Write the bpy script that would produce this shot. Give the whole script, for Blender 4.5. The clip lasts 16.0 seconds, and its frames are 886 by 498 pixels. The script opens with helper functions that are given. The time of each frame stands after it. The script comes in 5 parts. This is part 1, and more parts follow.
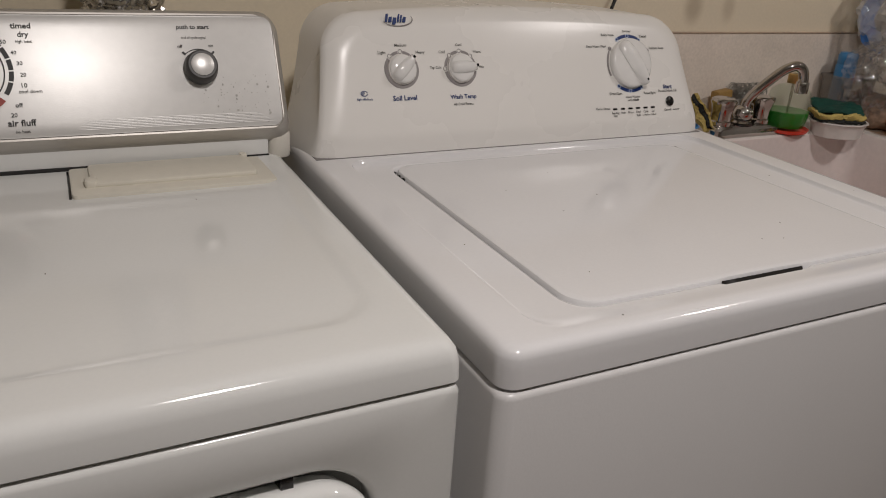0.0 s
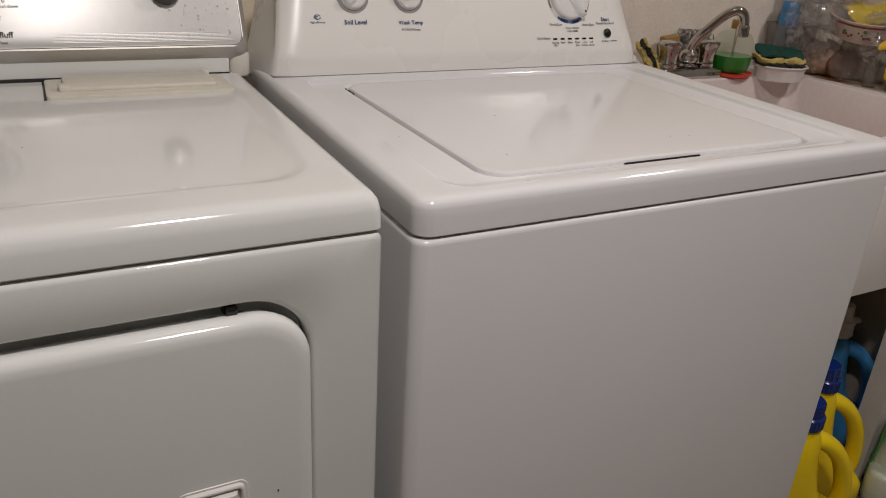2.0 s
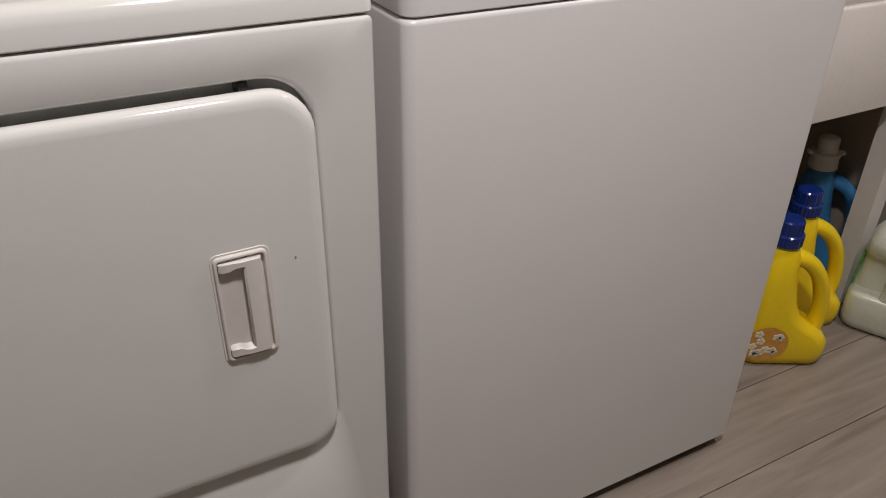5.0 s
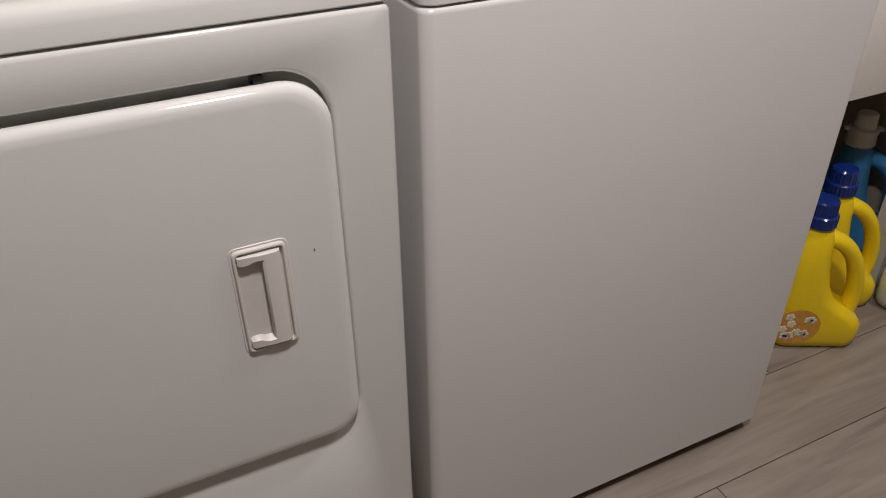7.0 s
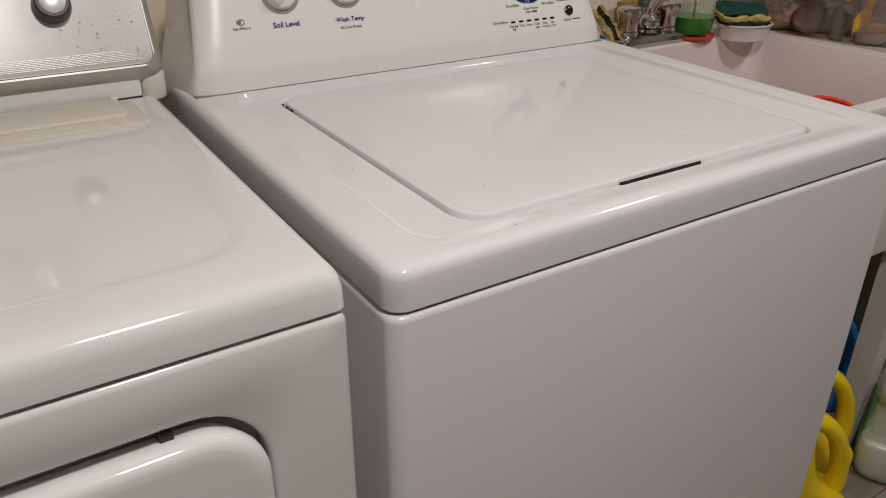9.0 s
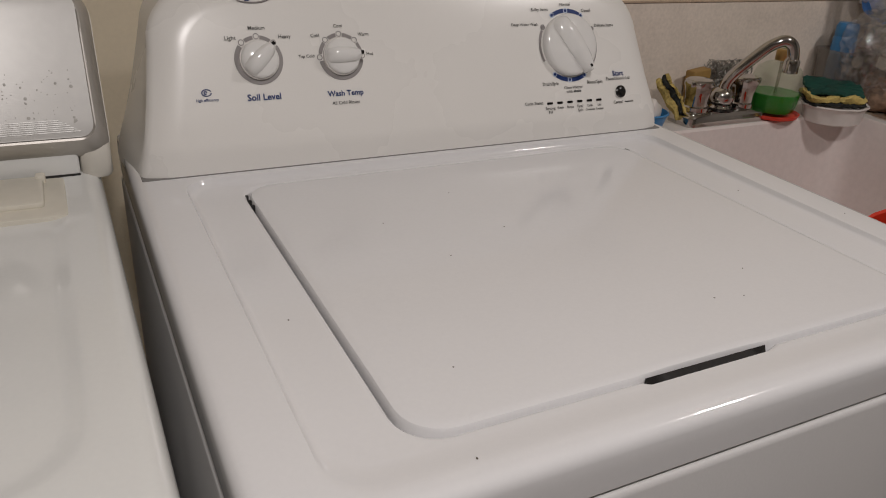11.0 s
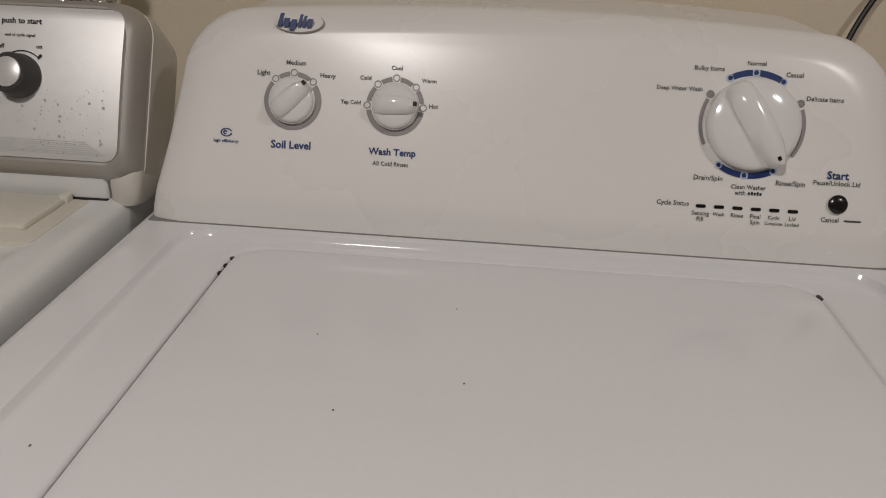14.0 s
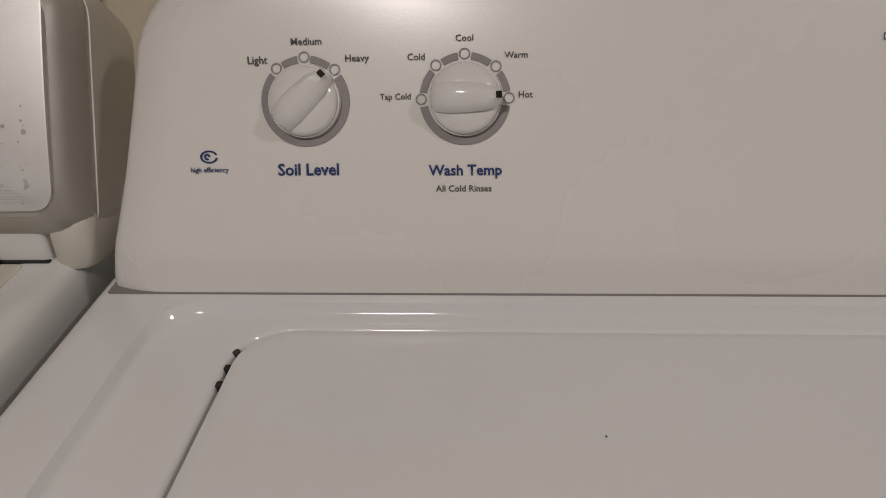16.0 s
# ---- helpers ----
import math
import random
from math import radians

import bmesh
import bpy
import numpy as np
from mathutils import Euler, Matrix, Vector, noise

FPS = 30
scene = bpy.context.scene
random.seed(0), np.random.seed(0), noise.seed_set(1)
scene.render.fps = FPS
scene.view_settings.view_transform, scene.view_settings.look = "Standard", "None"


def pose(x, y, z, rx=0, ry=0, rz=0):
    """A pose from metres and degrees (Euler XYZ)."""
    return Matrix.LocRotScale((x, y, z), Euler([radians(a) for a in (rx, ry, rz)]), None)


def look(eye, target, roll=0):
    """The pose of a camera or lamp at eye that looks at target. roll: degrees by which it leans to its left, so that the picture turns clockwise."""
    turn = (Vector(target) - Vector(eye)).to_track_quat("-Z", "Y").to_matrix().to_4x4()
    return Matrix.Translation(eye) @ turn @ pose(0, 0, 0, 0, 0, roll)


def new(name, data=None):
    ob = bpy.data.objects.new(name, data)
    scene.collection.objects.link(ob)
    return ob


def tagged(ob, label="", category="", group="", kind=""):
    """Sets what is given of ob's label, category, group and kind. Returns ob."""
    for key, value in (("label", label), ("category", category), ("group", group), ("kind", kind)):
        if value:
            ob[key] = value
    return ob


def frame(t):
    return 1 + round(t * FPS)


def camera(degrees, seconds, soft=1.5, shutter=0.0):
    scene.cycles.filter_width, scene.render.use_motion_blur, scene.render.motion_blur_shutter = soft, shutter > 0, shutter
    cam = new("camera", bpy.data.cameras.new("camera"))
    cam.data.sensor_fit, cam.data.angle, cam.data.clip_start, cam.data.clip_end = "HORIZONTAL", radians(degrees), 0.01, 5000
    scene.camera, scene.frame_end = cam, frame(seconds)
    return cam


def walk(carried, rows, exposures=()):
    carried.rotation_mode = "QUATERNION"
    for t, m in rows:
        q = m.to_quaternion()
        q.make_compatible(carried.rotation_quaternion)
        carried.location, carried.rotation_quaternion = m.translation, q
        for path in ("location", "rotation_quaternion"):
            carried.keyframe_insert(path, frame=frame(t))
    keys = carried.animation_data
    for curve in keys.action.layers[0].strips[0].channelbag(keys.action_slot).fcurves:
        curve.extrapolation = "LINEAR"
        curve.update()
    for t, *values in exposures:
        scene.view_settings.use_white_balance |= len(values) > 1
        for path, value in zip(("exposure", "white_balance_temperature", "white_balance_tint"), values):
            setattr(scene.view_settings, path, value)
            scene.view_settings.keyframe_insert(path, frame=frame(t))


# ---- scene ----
cam = camera(60.9, 16.0, soft=1.0)
PATH = [
    (0, (-0.28, -0.417, 1.247), (0.579, 1.214, 0.471), 3.7),
    (0.5, (-0.282, -0.46, 1.244), (0.581, 1.174, 0.479), 3.7),
    (1, (-0.281, -0.498, 1.223), (0.588, 1.133, 0.458), 3.9),
    (1.5, (-0.287, -0.53, 1.212), (0.588, 1.097, 0.445), 4.2),
    (2, (-0.282, -0.564, 1.189), (0.596, 1.039, 0.377), 3.6),
    (2.5, (-0.282, -0.615, 1.19), (0.601, 0.973, 0.353), 3.3),
    (3, (-0.278, -0.646, 1.185), (0.601, 0.93, 0.321), 3.1),
    (3.3, (-0.285, -0.649, 1.174), (0.595, 0.919, 0.297), 2.5),
    (3.5, (-0.281, -0.656, 1.165), (0.587, 0.905, 0.265), 2.1),
    (4, (-0.301, -0.684, 1.132), (0.556, 0.841, 0.163), 1.6),
    (4.5, (-0.325, -0.694, 1.119), (0.493, 0.824, 0.105), 1.0),
    (5, (-0.328, -0.697, 1.112), (0.483, 0.809, 0.076), 0.8),
    (5.2, (-0.329, -0.704, 1.107), (0.474, 0.807, 0.071), 0.5),
    (7.5, (-0.286, -0.661, 1.148), (0.43, 0.841, 0.038), -0.7),
    (8, (-0.247, -0.57, 1.179), (0.628, 0.881, 0.117), 1.7),
    (8.5, (-0.24, -0.485, 1.194), (0.716, 0.996, 0.249), 0.4),
    (8.7, (-0.236, -0.471, 1.202), (0.722, 1.034, 0.298), 0.6),
    (9, (-0.224, -0.419, 1.214), (0.741, 1.082, 0.311), 0.3),
    (9.5, (-0.174, -0.373, 1.22), (0.772, 1.156, 0.344), 0.6),
    (10, (-0.152, -0.342, 1.226), (0.717, 1.248, 0.38), 3.3),
    (10.2, (-0.128, -0.318, 1.226), (0.742, 1.275, 0.387), 3.3),
    (12.3, (0.069, -0.198, 1.272), (0.683, 1.468, 0.351), 1.7),
    (12.5, (0.095, -0.173, 1.272), (0.655, 1.515, 0.356), 1.1),
    (13, (0.156, -0.094, 1.247), (0.676, 1.629, 0.376), 0.8),
    (13.5, (0.251, -0.091, 1.238), (0.464, 1.721, 0.419), 3.4),
    (14, (0.326, -0.104, 1.234), (0.188, 1.706, 0.394), 2.1),
    (14.5, (0.323, -0.012, 1.221), (0.171, 1.792, 0.372), 0.9),
    (15, (0.325, 0.055, 1.203), (0.162, 1.831, 0.296), -1.4),
    (15.5, (0.325, 0.091, 1.2), (0.072, 1.803, 0.197), -3.4),
    (16, (0.253, 0.129, 1.204), (0.09, 1.863, 0.222), -2.7),
]
EXPOSURES = [(0, -0.23, 6500, 13), (1.5, -0.12, 6500, 13), (2.5, 0.0, 6500, 14), (3.5, 0.05, 6500, 15), (4.2, 0.21, 6500, 16), (5, 0.49, 6500, 15), (7.5, 0.47, 6500, 15), (8.5, 0.15, 6450, 13), (9.5, -0.05, 6450, 13), (10.2, -0.19, 6450, 13), (12.5, -0.34, 6450, 13), (14.5, -0.37, 6500, 13), (16, -0.47, 6650, 14)]
walk(cam, [(t, look(eye, target, roll)) for t, eye, target, roll in PATH], EXPOSURES)

# ---- light ----
world = bpy.data.worlds.new("world")
scene.world = world
world.use_nodes = True
world.node_tree.nodes["Background"].inputs[0].default_value = (1.0, 0.93, 0.84, 1)
world.node_tree.nodes["Background"].inputs[1].default_value = 0.02


def ceiling_lamp(name, at, watts, size, colour):
    data = bpy.data.lights.new(name, "AREA")
    data.shape, data.size, data.energy, data.color = "DISK", size, watts, colour
    ob = new(name, data)
    ob.matrix_world = pose(*at)
    return ob


WARM = (1.0, 0.95, 0.905)
ceiling_lamp("ceiling_lamp", (-0.04, -0.62, 2.13), 15.4, 0.17, WARM)
ceiling_lamp("ceiling_lamp", (1.36, -0.28, 2.13), 8.8, 0.15, WARM)


# ---- materials ----
def mat(name, base, rough=0.4, metal=0.0, vary=0.06, scale=6.0, fine=90.0, bump=0.02, spec=0.5, **extra):
    """A surface with its colour and gloss uneven at two scales, and a fine relief."""
    m = bpy.data.materials.new(name)
    m.use_nodes = True
    nt = m.node_tree
    p = nt.nodes["Principled BSDF"]
    co = nt.nodes.new("ShaderNodeTexCoord")
    a, b = nt.nodes.new("ShaderNodeTexNoise"), nt.nodes.new("ShaderNodeTexNoise")
    a.inputs["Scale"].default_value, b.inputs["Scale"].default_value = scale, fine
    a.inputs["Detail"].default_value, b.inputs["Detail"].default_value = 4, 3
    for n in (a, b):
        nt.links.new(co.outputs["Object"], n.inputs["Vector"])
    add = nt.nodes.new("ShaderNodeMath")
    add.operation = "ADD"
    nt.links.new(a.outputs["Fac"], add.inputs[0])
    nt.links.new(b.outputs["Fac"], add.inputs[1])
    rng = nt.nodes.new("ShaderNodeMapRange")
    rng.inputs["From Min"].default_value, rng.inputs["From Max"].default_value = 0.7, 1.3
    nt.links.new(add.outputs[0], rng.inputs["Value"])
    mix = nt.nodes.new("ShaderNodeMix")
    mix.data_type = "RGBA"
    lo = [c * (1 - vary) for c in base]
    hi = [min(1, c * (1 + vary)) for c in base]
    mix.inputs["A"].default_value, mix.inputs["B"].default_value = (*lo, 1), (*hi, 1)
    nt.links.new(rng.outputs["Result"], mix.inputs["Factor"])
    nt.links.new(mix.outputs["Result"], p.inputs["Base Color"])
    rr = nt.nodes.new("ShaderNodeMapRange")
    rr.inputs["To Min"].default_value, rr.inputs["To Max"].default_value = max(0.02, rough * 0.85), min(1, rough * 1.18)
    nt.links.new(a.outputs["Fac"], rr.inputs["Value"])
    nt.links.new(rr.outputs["Result"], p.inputs["Roughness"])
    p.inputs["Metallic"].default_value = metal
    p.inputs["Specular IOR Level"].default_value = spec
    for key, value in extra.items():
        p.inputs[key.replace("_", " ")].default_value = value
    if bump:
        bp = nt.nodes.new("ShaderNodeBump")
        bp.inputs["Strength"].default_value, bp.inputs["Distance"].default_value = bump, 0.002
        nt.links.new(b.outputs["Fac"], bp.inputs["Height"])
        nt.links.new(bp.outputs["Normal"], p.inputs["Normal"])
    return m


low_bounce_paint = mat("low_bounce_wall_paint", (0.37, 0.35, 0.325), 0.8, vary=0.03, scale=2)
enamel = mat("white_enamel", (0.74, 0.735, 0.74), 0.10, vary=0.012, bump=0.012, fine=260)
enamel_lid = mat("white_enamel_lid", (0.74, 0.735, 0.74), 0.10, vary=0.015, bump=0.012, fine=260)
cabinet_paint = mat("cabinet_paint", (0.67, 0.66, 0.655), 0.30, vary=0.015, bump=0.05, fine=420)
dryer_paint = mat("dryer_paint", (0.727, 0.731, 0.712), 0.085, vary=0.012, bump=0.015, fine=260)
console_plastic = mat("console_plastic", (0.80, 0.78, 0.745), 0.27, vary=0.012, bump=0.02, fine=700)
knob_plastic = mat("knob_plastic", (0.78, 0.77, 0.75), 0.13, vary=0.02, bump=0.01)
cream_plastic = mat("cream_plastic", (0.70, 0.665, 0.575), 0.45, vary=0.03, bump=0.02)
ivory_plastic = mat("ivory_plastic", (0.66, 0.63, 0.565), 0.45, vary=0.03, bump=0.02)
grey_print = mat("grey_print", (0.07, 0.065, 0.06), 0.5, bump=0)
blue_print = mat("blue_print", (0.007, 0.030, 0.145), 0.5, bump=0)
dark_print = mat("dark_print", (0.02, 0.019, 0.018), 0.5, bump=0)
pale_print = mat("pale_print", (0.50, 0.58, 0.72), 0.5, bump=0)
white_print = mat("white_print", (0.72, 0.71, 0.68), 0.5, bump=0)
red_print = mat("red_print", (0.35, 0.05, 0.035), 0.5, bump=0)
black_plastic = mat("black_plastic", (0.012, 0.011, 0.011), 0.2, bump=0)
dark_gap = mat("dark_rubber", (0.02, 0.019, 0.018), 0.8)
charcoal_rubber = mat("charcoal_rubber", (0.045, 0.043, 0.042), 0.45)
frame_silver = mat("silver_painted_plastic", (0.50, 0.475, 0.44), 0.44, metal=0.6, vary=0.03)
chrome = mat("chrome", (0.55, 0.53, 0.51), 0.09, metal=1.0, vary=0.08, scale=14, bump=0.02)
brass = mat("gold_plastic", (0.55, 0.36, 0.14), 0.3, metal=0.7)
tub_plastic = mat("tub_plastic", (0.72, 0.648, 0.622), 0.42, vary=0.05, scale=4, bump=0.05)
rim_plastic = mat("rim_plastic", (0.70, 0.665, 0.635), 0.4, vary=0.04, scale=6, bump=0.05)
yellow_plastic = mat("yellow_plastic", (0.84, 0.61, 0.008), 0.3, vary=0.03, bump=0.01)
blue_cap_plastic = mat("blue_cap_plastic", (0.006, 0.024, 0.16), 0.16, bump=0.01)
blue_plastic = mat("blue_plastic", (0.045, 0.22, 0.48), 0.3, vary=0.04, bump=0.01)
white_plastic = mat("white_plastic", (0.70, 0.67, 0.64), 0.4, vary=0.03)
milky_plastic = mat("milky_plastic", (0.66, 0.70, 0.60), 0.28, vary=0.06, bump=0.01, Transmission_Weight=0.15)
green_label = mat("green_label", (0.07, 0.30, 0.05), 0.4)
red_plastic = mat("red_plastic", (0.70, 0.045, 0.018), 0.35, vary=0.05)
scourer_green = mat("scourer_green", (0.005, 0.055, 0.040), 0.95, vary=0.4, scale=60, fine=500, bump=0.9)
sponge_yellow = mat("sponge_yellow", (0.52, 0.40, 0.13), 0.95, vary=0.25, scale=40, fine=300, bump=0.8)
scourer_black = mat("scourer_black", (0.02, 0.022, 0.02), 0.95, vary=0.4, scale=60, fine=400, bump=0.9)
steel_wool_mat = mat("steel_wool", (0.42, 0.40, 0.37), 0.4, metal=0.8, vary=0.4, scale=70, fine=300, bump=1.0)
soap_bar_mat = mat("mustard_block", (0.33, 0.20, 0.06), 0.6, vary=0.12)
panel_paint = mat("splash_panel", (0.74, 0.655, 0.57), 0.55, vary=0.10, scale=16, fine=150, bump=0.12)
wood_trim = mat("aged_trim", (0.50, 0.38, 0.28), 0.6, vary=0.15)
unit_paint = mat("tan_board", (0.40, 0.33, 0.26), 0.65, vary=0.06)
ceiling_paint = mat("ceiling_paint", (0.72, 0.69, 0.63), 0.85, vary=0.02)
foil = mat("crinkled_foil", (0.70, 0.69, 0.67), 0.2, metal=1.0, vary=0.1, bump=0.1)
copper_wire = mat("brown_cord", (0.25, 0.13, 0.07), 0.5)
cord_black = mat("black_cord", (0.01, 0.01, 0.01), 0.45)
china = mat("cream_china", (0.66, 0.56, 0.47), 0.25, vary=0.05)
china_red = mat("red_glaze", (0.30, 0.045, 0.04), 0.3)
china_green = mat("green_glaze", (0.10, 0.16, 0.06), 0.3)
brown_stuff = mat("brown_packet", (0.36, 0.245, 0.17), 0.5, vary=0.5, scale=25, bump=0.3)
yellow_rubber = mat("yellow_rubber", (0.72, 0.45, 0.03), 0.5, vary=0.08)
label_paper = mat("label_print", (0.62, 0.30, 0.05), 0.4, vary=0.15)
label_white = mat("label_white", (0.72, 0.70, 0.62), 0.4)
speck = mat("grime_speck", (0.10, 0.085, 0.07), 0.7)
baseboard_paint = mat("baseboard_paint", (0.60, 0.57, 0.52), 0.5)


def glassy(name, tint, rough, gloss, body):
    """Thin clear plastic: mostly see-through, with a gloss and a little milky body."""
    m = bpy.data.materials.new(name)
    m.use_nodes = True
    nt = m.node_tree
    nt.nodes.clear()
    out = nt.nodes.new("ShaderNodeOutputMaterial")
    tr, gl, df = nt.nodes.new("ShaderNodeBsdfTransparent"), nt.nodes.new("ShaderNodeBsdfAnisotropic"), nt.nodes.new("ShaderNodeBsdfDiffuse")
    m1, m2 = nt.nodes.new("ShaderNodeMixShader"), nt.nodes.new("ShaderNodeMixShader")
    tr.inputs[0].default_value = (*tint, 1)
    df.inputs[0].default_value = (*tint, 1)
    gl.inputs["Roughness"].default_value = rough
    no = nt.nodes.new("ShaderNodeTexNoise")
    no.inputs["Scale"].default_value = 30
    bp = nt.nodes.new("ShaderNodeBump")
    bp.inputs["Strength"].default_value, bp.inputs["Distance"].default_value = 0.4, 0.004
    nt.links.new(no.outputs["Fac"], bp.inputs["Height"])
    nt.links.new(bp.outputs["Normal"], gl.inputs["Normal"])
    m1.inputs[0].default_value, m2.inputs[0].default_value = gloss, body
    nt.links.new(tr.outputs[0], m1.inputs[1])
    nt.links.new(gl.outputs[0], m1.inputs[2])
    nt.links.new(m1.outputs[0], m2.inputs[1])
    nt.links.new(df.outputs[0], m2.inputs[2])
    nt.links.new(m2.outputs[0], out.inputs[0])
    return m


clear_film = glassy("clear_film", (0.96, 0.96, 0.97), 0.07, 0.22, 0.05)
milky_film = glassy("milky_film", (0.95, 0.95, 0.96), 0.08, 0.22, 0.26)
clear_bottle = glassy("clear_bottle", (0.92, 0.95, 0.90), 0.05, 0.08, 0.008)
clear_box = glassy("clear_box", (0.80, 0.77, 0.74), 0.10, 0.12, 0.06)
smoky_box = glassy("smoky_box", (0.74, 0.58, 0.46), 0.08, 0.09, 0.015)
green_liquid = mat("green_soap", (0.006, 0.20, 0.008), 0.12, vary=0.05, bump=0)


def brushed_panel():
    """Silver-painted brushed metal with grey corrosion specks."""
    m = mat("brushed_silver", (0.70, 0.69, 0.67), 0.37, metal=0.24, vary=0.03)
    nt = m.node_tree
    p = nt.nodes["Principled BSDF"]
    co = nt.nodes.new("ShaderNodeTexCoord")
    mp = nt.nodes.new("ShaderNodeMapping")
    mp.inputs["Scale"].default_value = (60, 400, 400)
    no = nt.nodes.new("ShaderNodeTexNoise")
    no.inputs["Scale"].default_value = 4
    nt.links.new(co.outputs["Object"], mp.inputs["Vector"])
    nt.links.new(mp.outputs[0], no.inputs["Vector"])
    bp = nt.nodes.new("ShaderNodeBump")
    bp.inputs["Strength"].default_value, bp.inputs["Distance"].default_value = 1.0, 0.00004
    nt.links.new(no.outputs["Fac"], bp.inputs["Height"])
    nt.links.new(bp.outputs["Normal"], p.inputs["Normal"])
    return m


silver_panel = brushed_panel()
corroded = mat("corroded_paint", (0.47, 0.455, 0.43), 0.6, vary=0.1)
cap_metal = mat("spun_metal_cap", (0.80, 0.79, 0.77), 0.35, metal=0.4, vary=0.05)


def patchy_wall():
    """The cream wall with two soft brownish patches above the tub."""
    m = mat("patchy_wall_paint", (0.82, 0.725, 0.56), 0.75, vary=0.03, scale=2.5, fine=160, bump=0.15)
    nt = m.node_tree
    p = nt.nodes["Principled BSDF"]
    co = nt.nodes.new("ShaderNodeTexCoord")
    src = p.inputs["Base Color"].links[0].from_socket
    for x, z, sx, sz, strength in ((0.965, 1.128, 0.030, 0.040, 0.48), (1.068, 1.128, 0.022, 0.036, 0.34)):
        mp = nt.nodes.new("ShaderNodeMapping")
        mp.inputs["Location"].default_value = (-x / sx, 0, -z / sz)
        mp.inputs["Scale"].default_value = (1 / sx, 0, 1 / sz)
        ln = nt.nodes.new("ShaderNodeVectorMath")
        ln.operation = "LENGTH"
        rg = nt.nodes.new("ShaderNodeMapRange")
        rg.interpolation_type = "SMOOTHSTEP"
        rg.inputs["From Min"].default_value, rg.inputs["From Max"].default_value = 0.25, 1.25
        rg.inputs["To Min"].default_value, rg.inputs["To Max"].default_value = strength, 0.0
        mx = nt.nodes.new("ShaderNodeMix")
        mx.data_type = "RGBA"
        mx.inputs["B"].default_value = (0.30, 0.22, 0.14, 1)
        nt.links.new(co.outputs["Object"], mp.inputs["Vector"])
        nt.links.new(mp.outputs[0], ln.inputs[0])
        nt.links.new(ln.outputs["Value"], rg.inputs["Value"])
        nt.links.new(rg.outputs["Result"], mx.inputs["Factor"])
        nt.links.new(src, mx.inputs["A"])
        src = mx.outputs["Result"]
    nt.links.new(src, p.inputs["Base Color"])
    return m


patchy_paint = patchy_wall()


def plank_mat():
    m = mat("grey_vinyl_plank", (0.30, 0.255, 0.215), 0.45, vary=0.05)
    nt = m.node_tree
    p = nt.nodes["Principled BSDF"]
    co, mp, info = nt.nodes.new("ShaderNodeTexCoord"), nt.nodes.new("ShaderNodeMapping"), nt.nodes.new("ShaderNodeObjectInfo")
    sh = nt.nodes.new("ShaderNodeVectorMath")
    sh.operation = "ADD"
    mul = nt.nodes.new("ShaderNodeMath")
    mul.operation = "MULTIPLY"
    mul.inputs[1].default_value = 37.0
    nt.links.new(info.outputs["Random"], mul.inputs[0])
    nt.links.new(co.outputs["Object"], sh.inputs[0])
    nt.links.new(mul.outputs[0], sh.inputs[1])
    mp.inputs["Scale"].default_value = (1.4, 15, 1)
    nt.links.new(sh.outputs[0], mp.inputs["Vector"])
    no = nt.nodes.new("ShaderNodeTexNoise")
    no.inputs["Scale"].default_value, no.inputs["Detail"].default_value, no.inputs["Distortion"].default_value = 2.2, 7, 0.8
    nt.links.new(mp.outputs[0], no.inputs["Vector"])
    ramp = nt.nodes.new("ShaderNodeValToRGB")
    e = ramp.color_ramp.elements
    e[0].position, e[0].color = 0.25, (0.165, 0.135, 0.109, 1)
    e[1].position, e[1].color = 0.78, (0.300, 0.256, 0.216, 1)
    mid = ramp.color_ramp.elements.new(0.5)
    mid.color = (0.232, 0.195, 0.161, 1)
    nt.links.new(no.outputs["Fac"], ramp.inputs[0])
    tone = nt.nodes.new("ShaderNodeMapRange")
    tone.inputs["To Min"].default_value, tone.inputs["To Max"].default_value = 0.86, 1.12
    nt.links.new(info.outputs["Random"], tone.inputs["Value"])
    vm = nt.nodes.new("ShaderNodeVectorMath")
    vm.operation = "SCALE"
    nt.links.new(ramp.outputs[0], vm.inputs[0])
    nt.links.new(tone.outputs["Result"], vm.inputs["Scale"])
    nt.links.new(vm.outputs[0], p.inputs["Base Color"])
    bp = nt.nodes.new("ShaderNodeBump")
    bp.inputs["Strength"].default_value, bp.inputs["Distance"].default_value = 0.25, 0.001
    nt.links.new(no.outputs["Fac"], bp.inputs["Height"])
    nt.links.new(bp.outputs["Normal"], p.inputs["Normal"])
    return m


plank_paint = plank_mat()


# ---- shapes ----
def finish(bm, angle=38, smooth=True):
    bmesh.ops.remove_doubles(bm, verts=bm.verts, dist=1e-6)
    bmesh.ops.recalc_face_normals(bm, faces=bm.faces)
    me = bpy.data.meshes.new("mesh")
    for f in bm.faces:
        f.smooth = smooth
    bm.to_mesh(me)
    bm.free()
    if smooth:
        me.set_sharp_from_angle(angle=radians(angle))
    return me


BASE = {}


def part(name, bm, material, parent=None, label="", angle=38):
    """One mesh under a thing or a part; under a fixed machine its places are those of the room."""
    me = bm if isinstance(bm, bpy.types.Mesh) else finish(bm, angle)
    root = parent
    while root and root.parent:
        root = root.parent
    if root and root.name in BASE:
        me.transform(Matrix.Translation(-BASE[root.name]))
    ob = new(name, me)
    if not ob.data.materials:
        ob.data.materials.append(material)
    if parent:
        ob.parent = parent
    if label:
        ob["label"] = label
    return ob


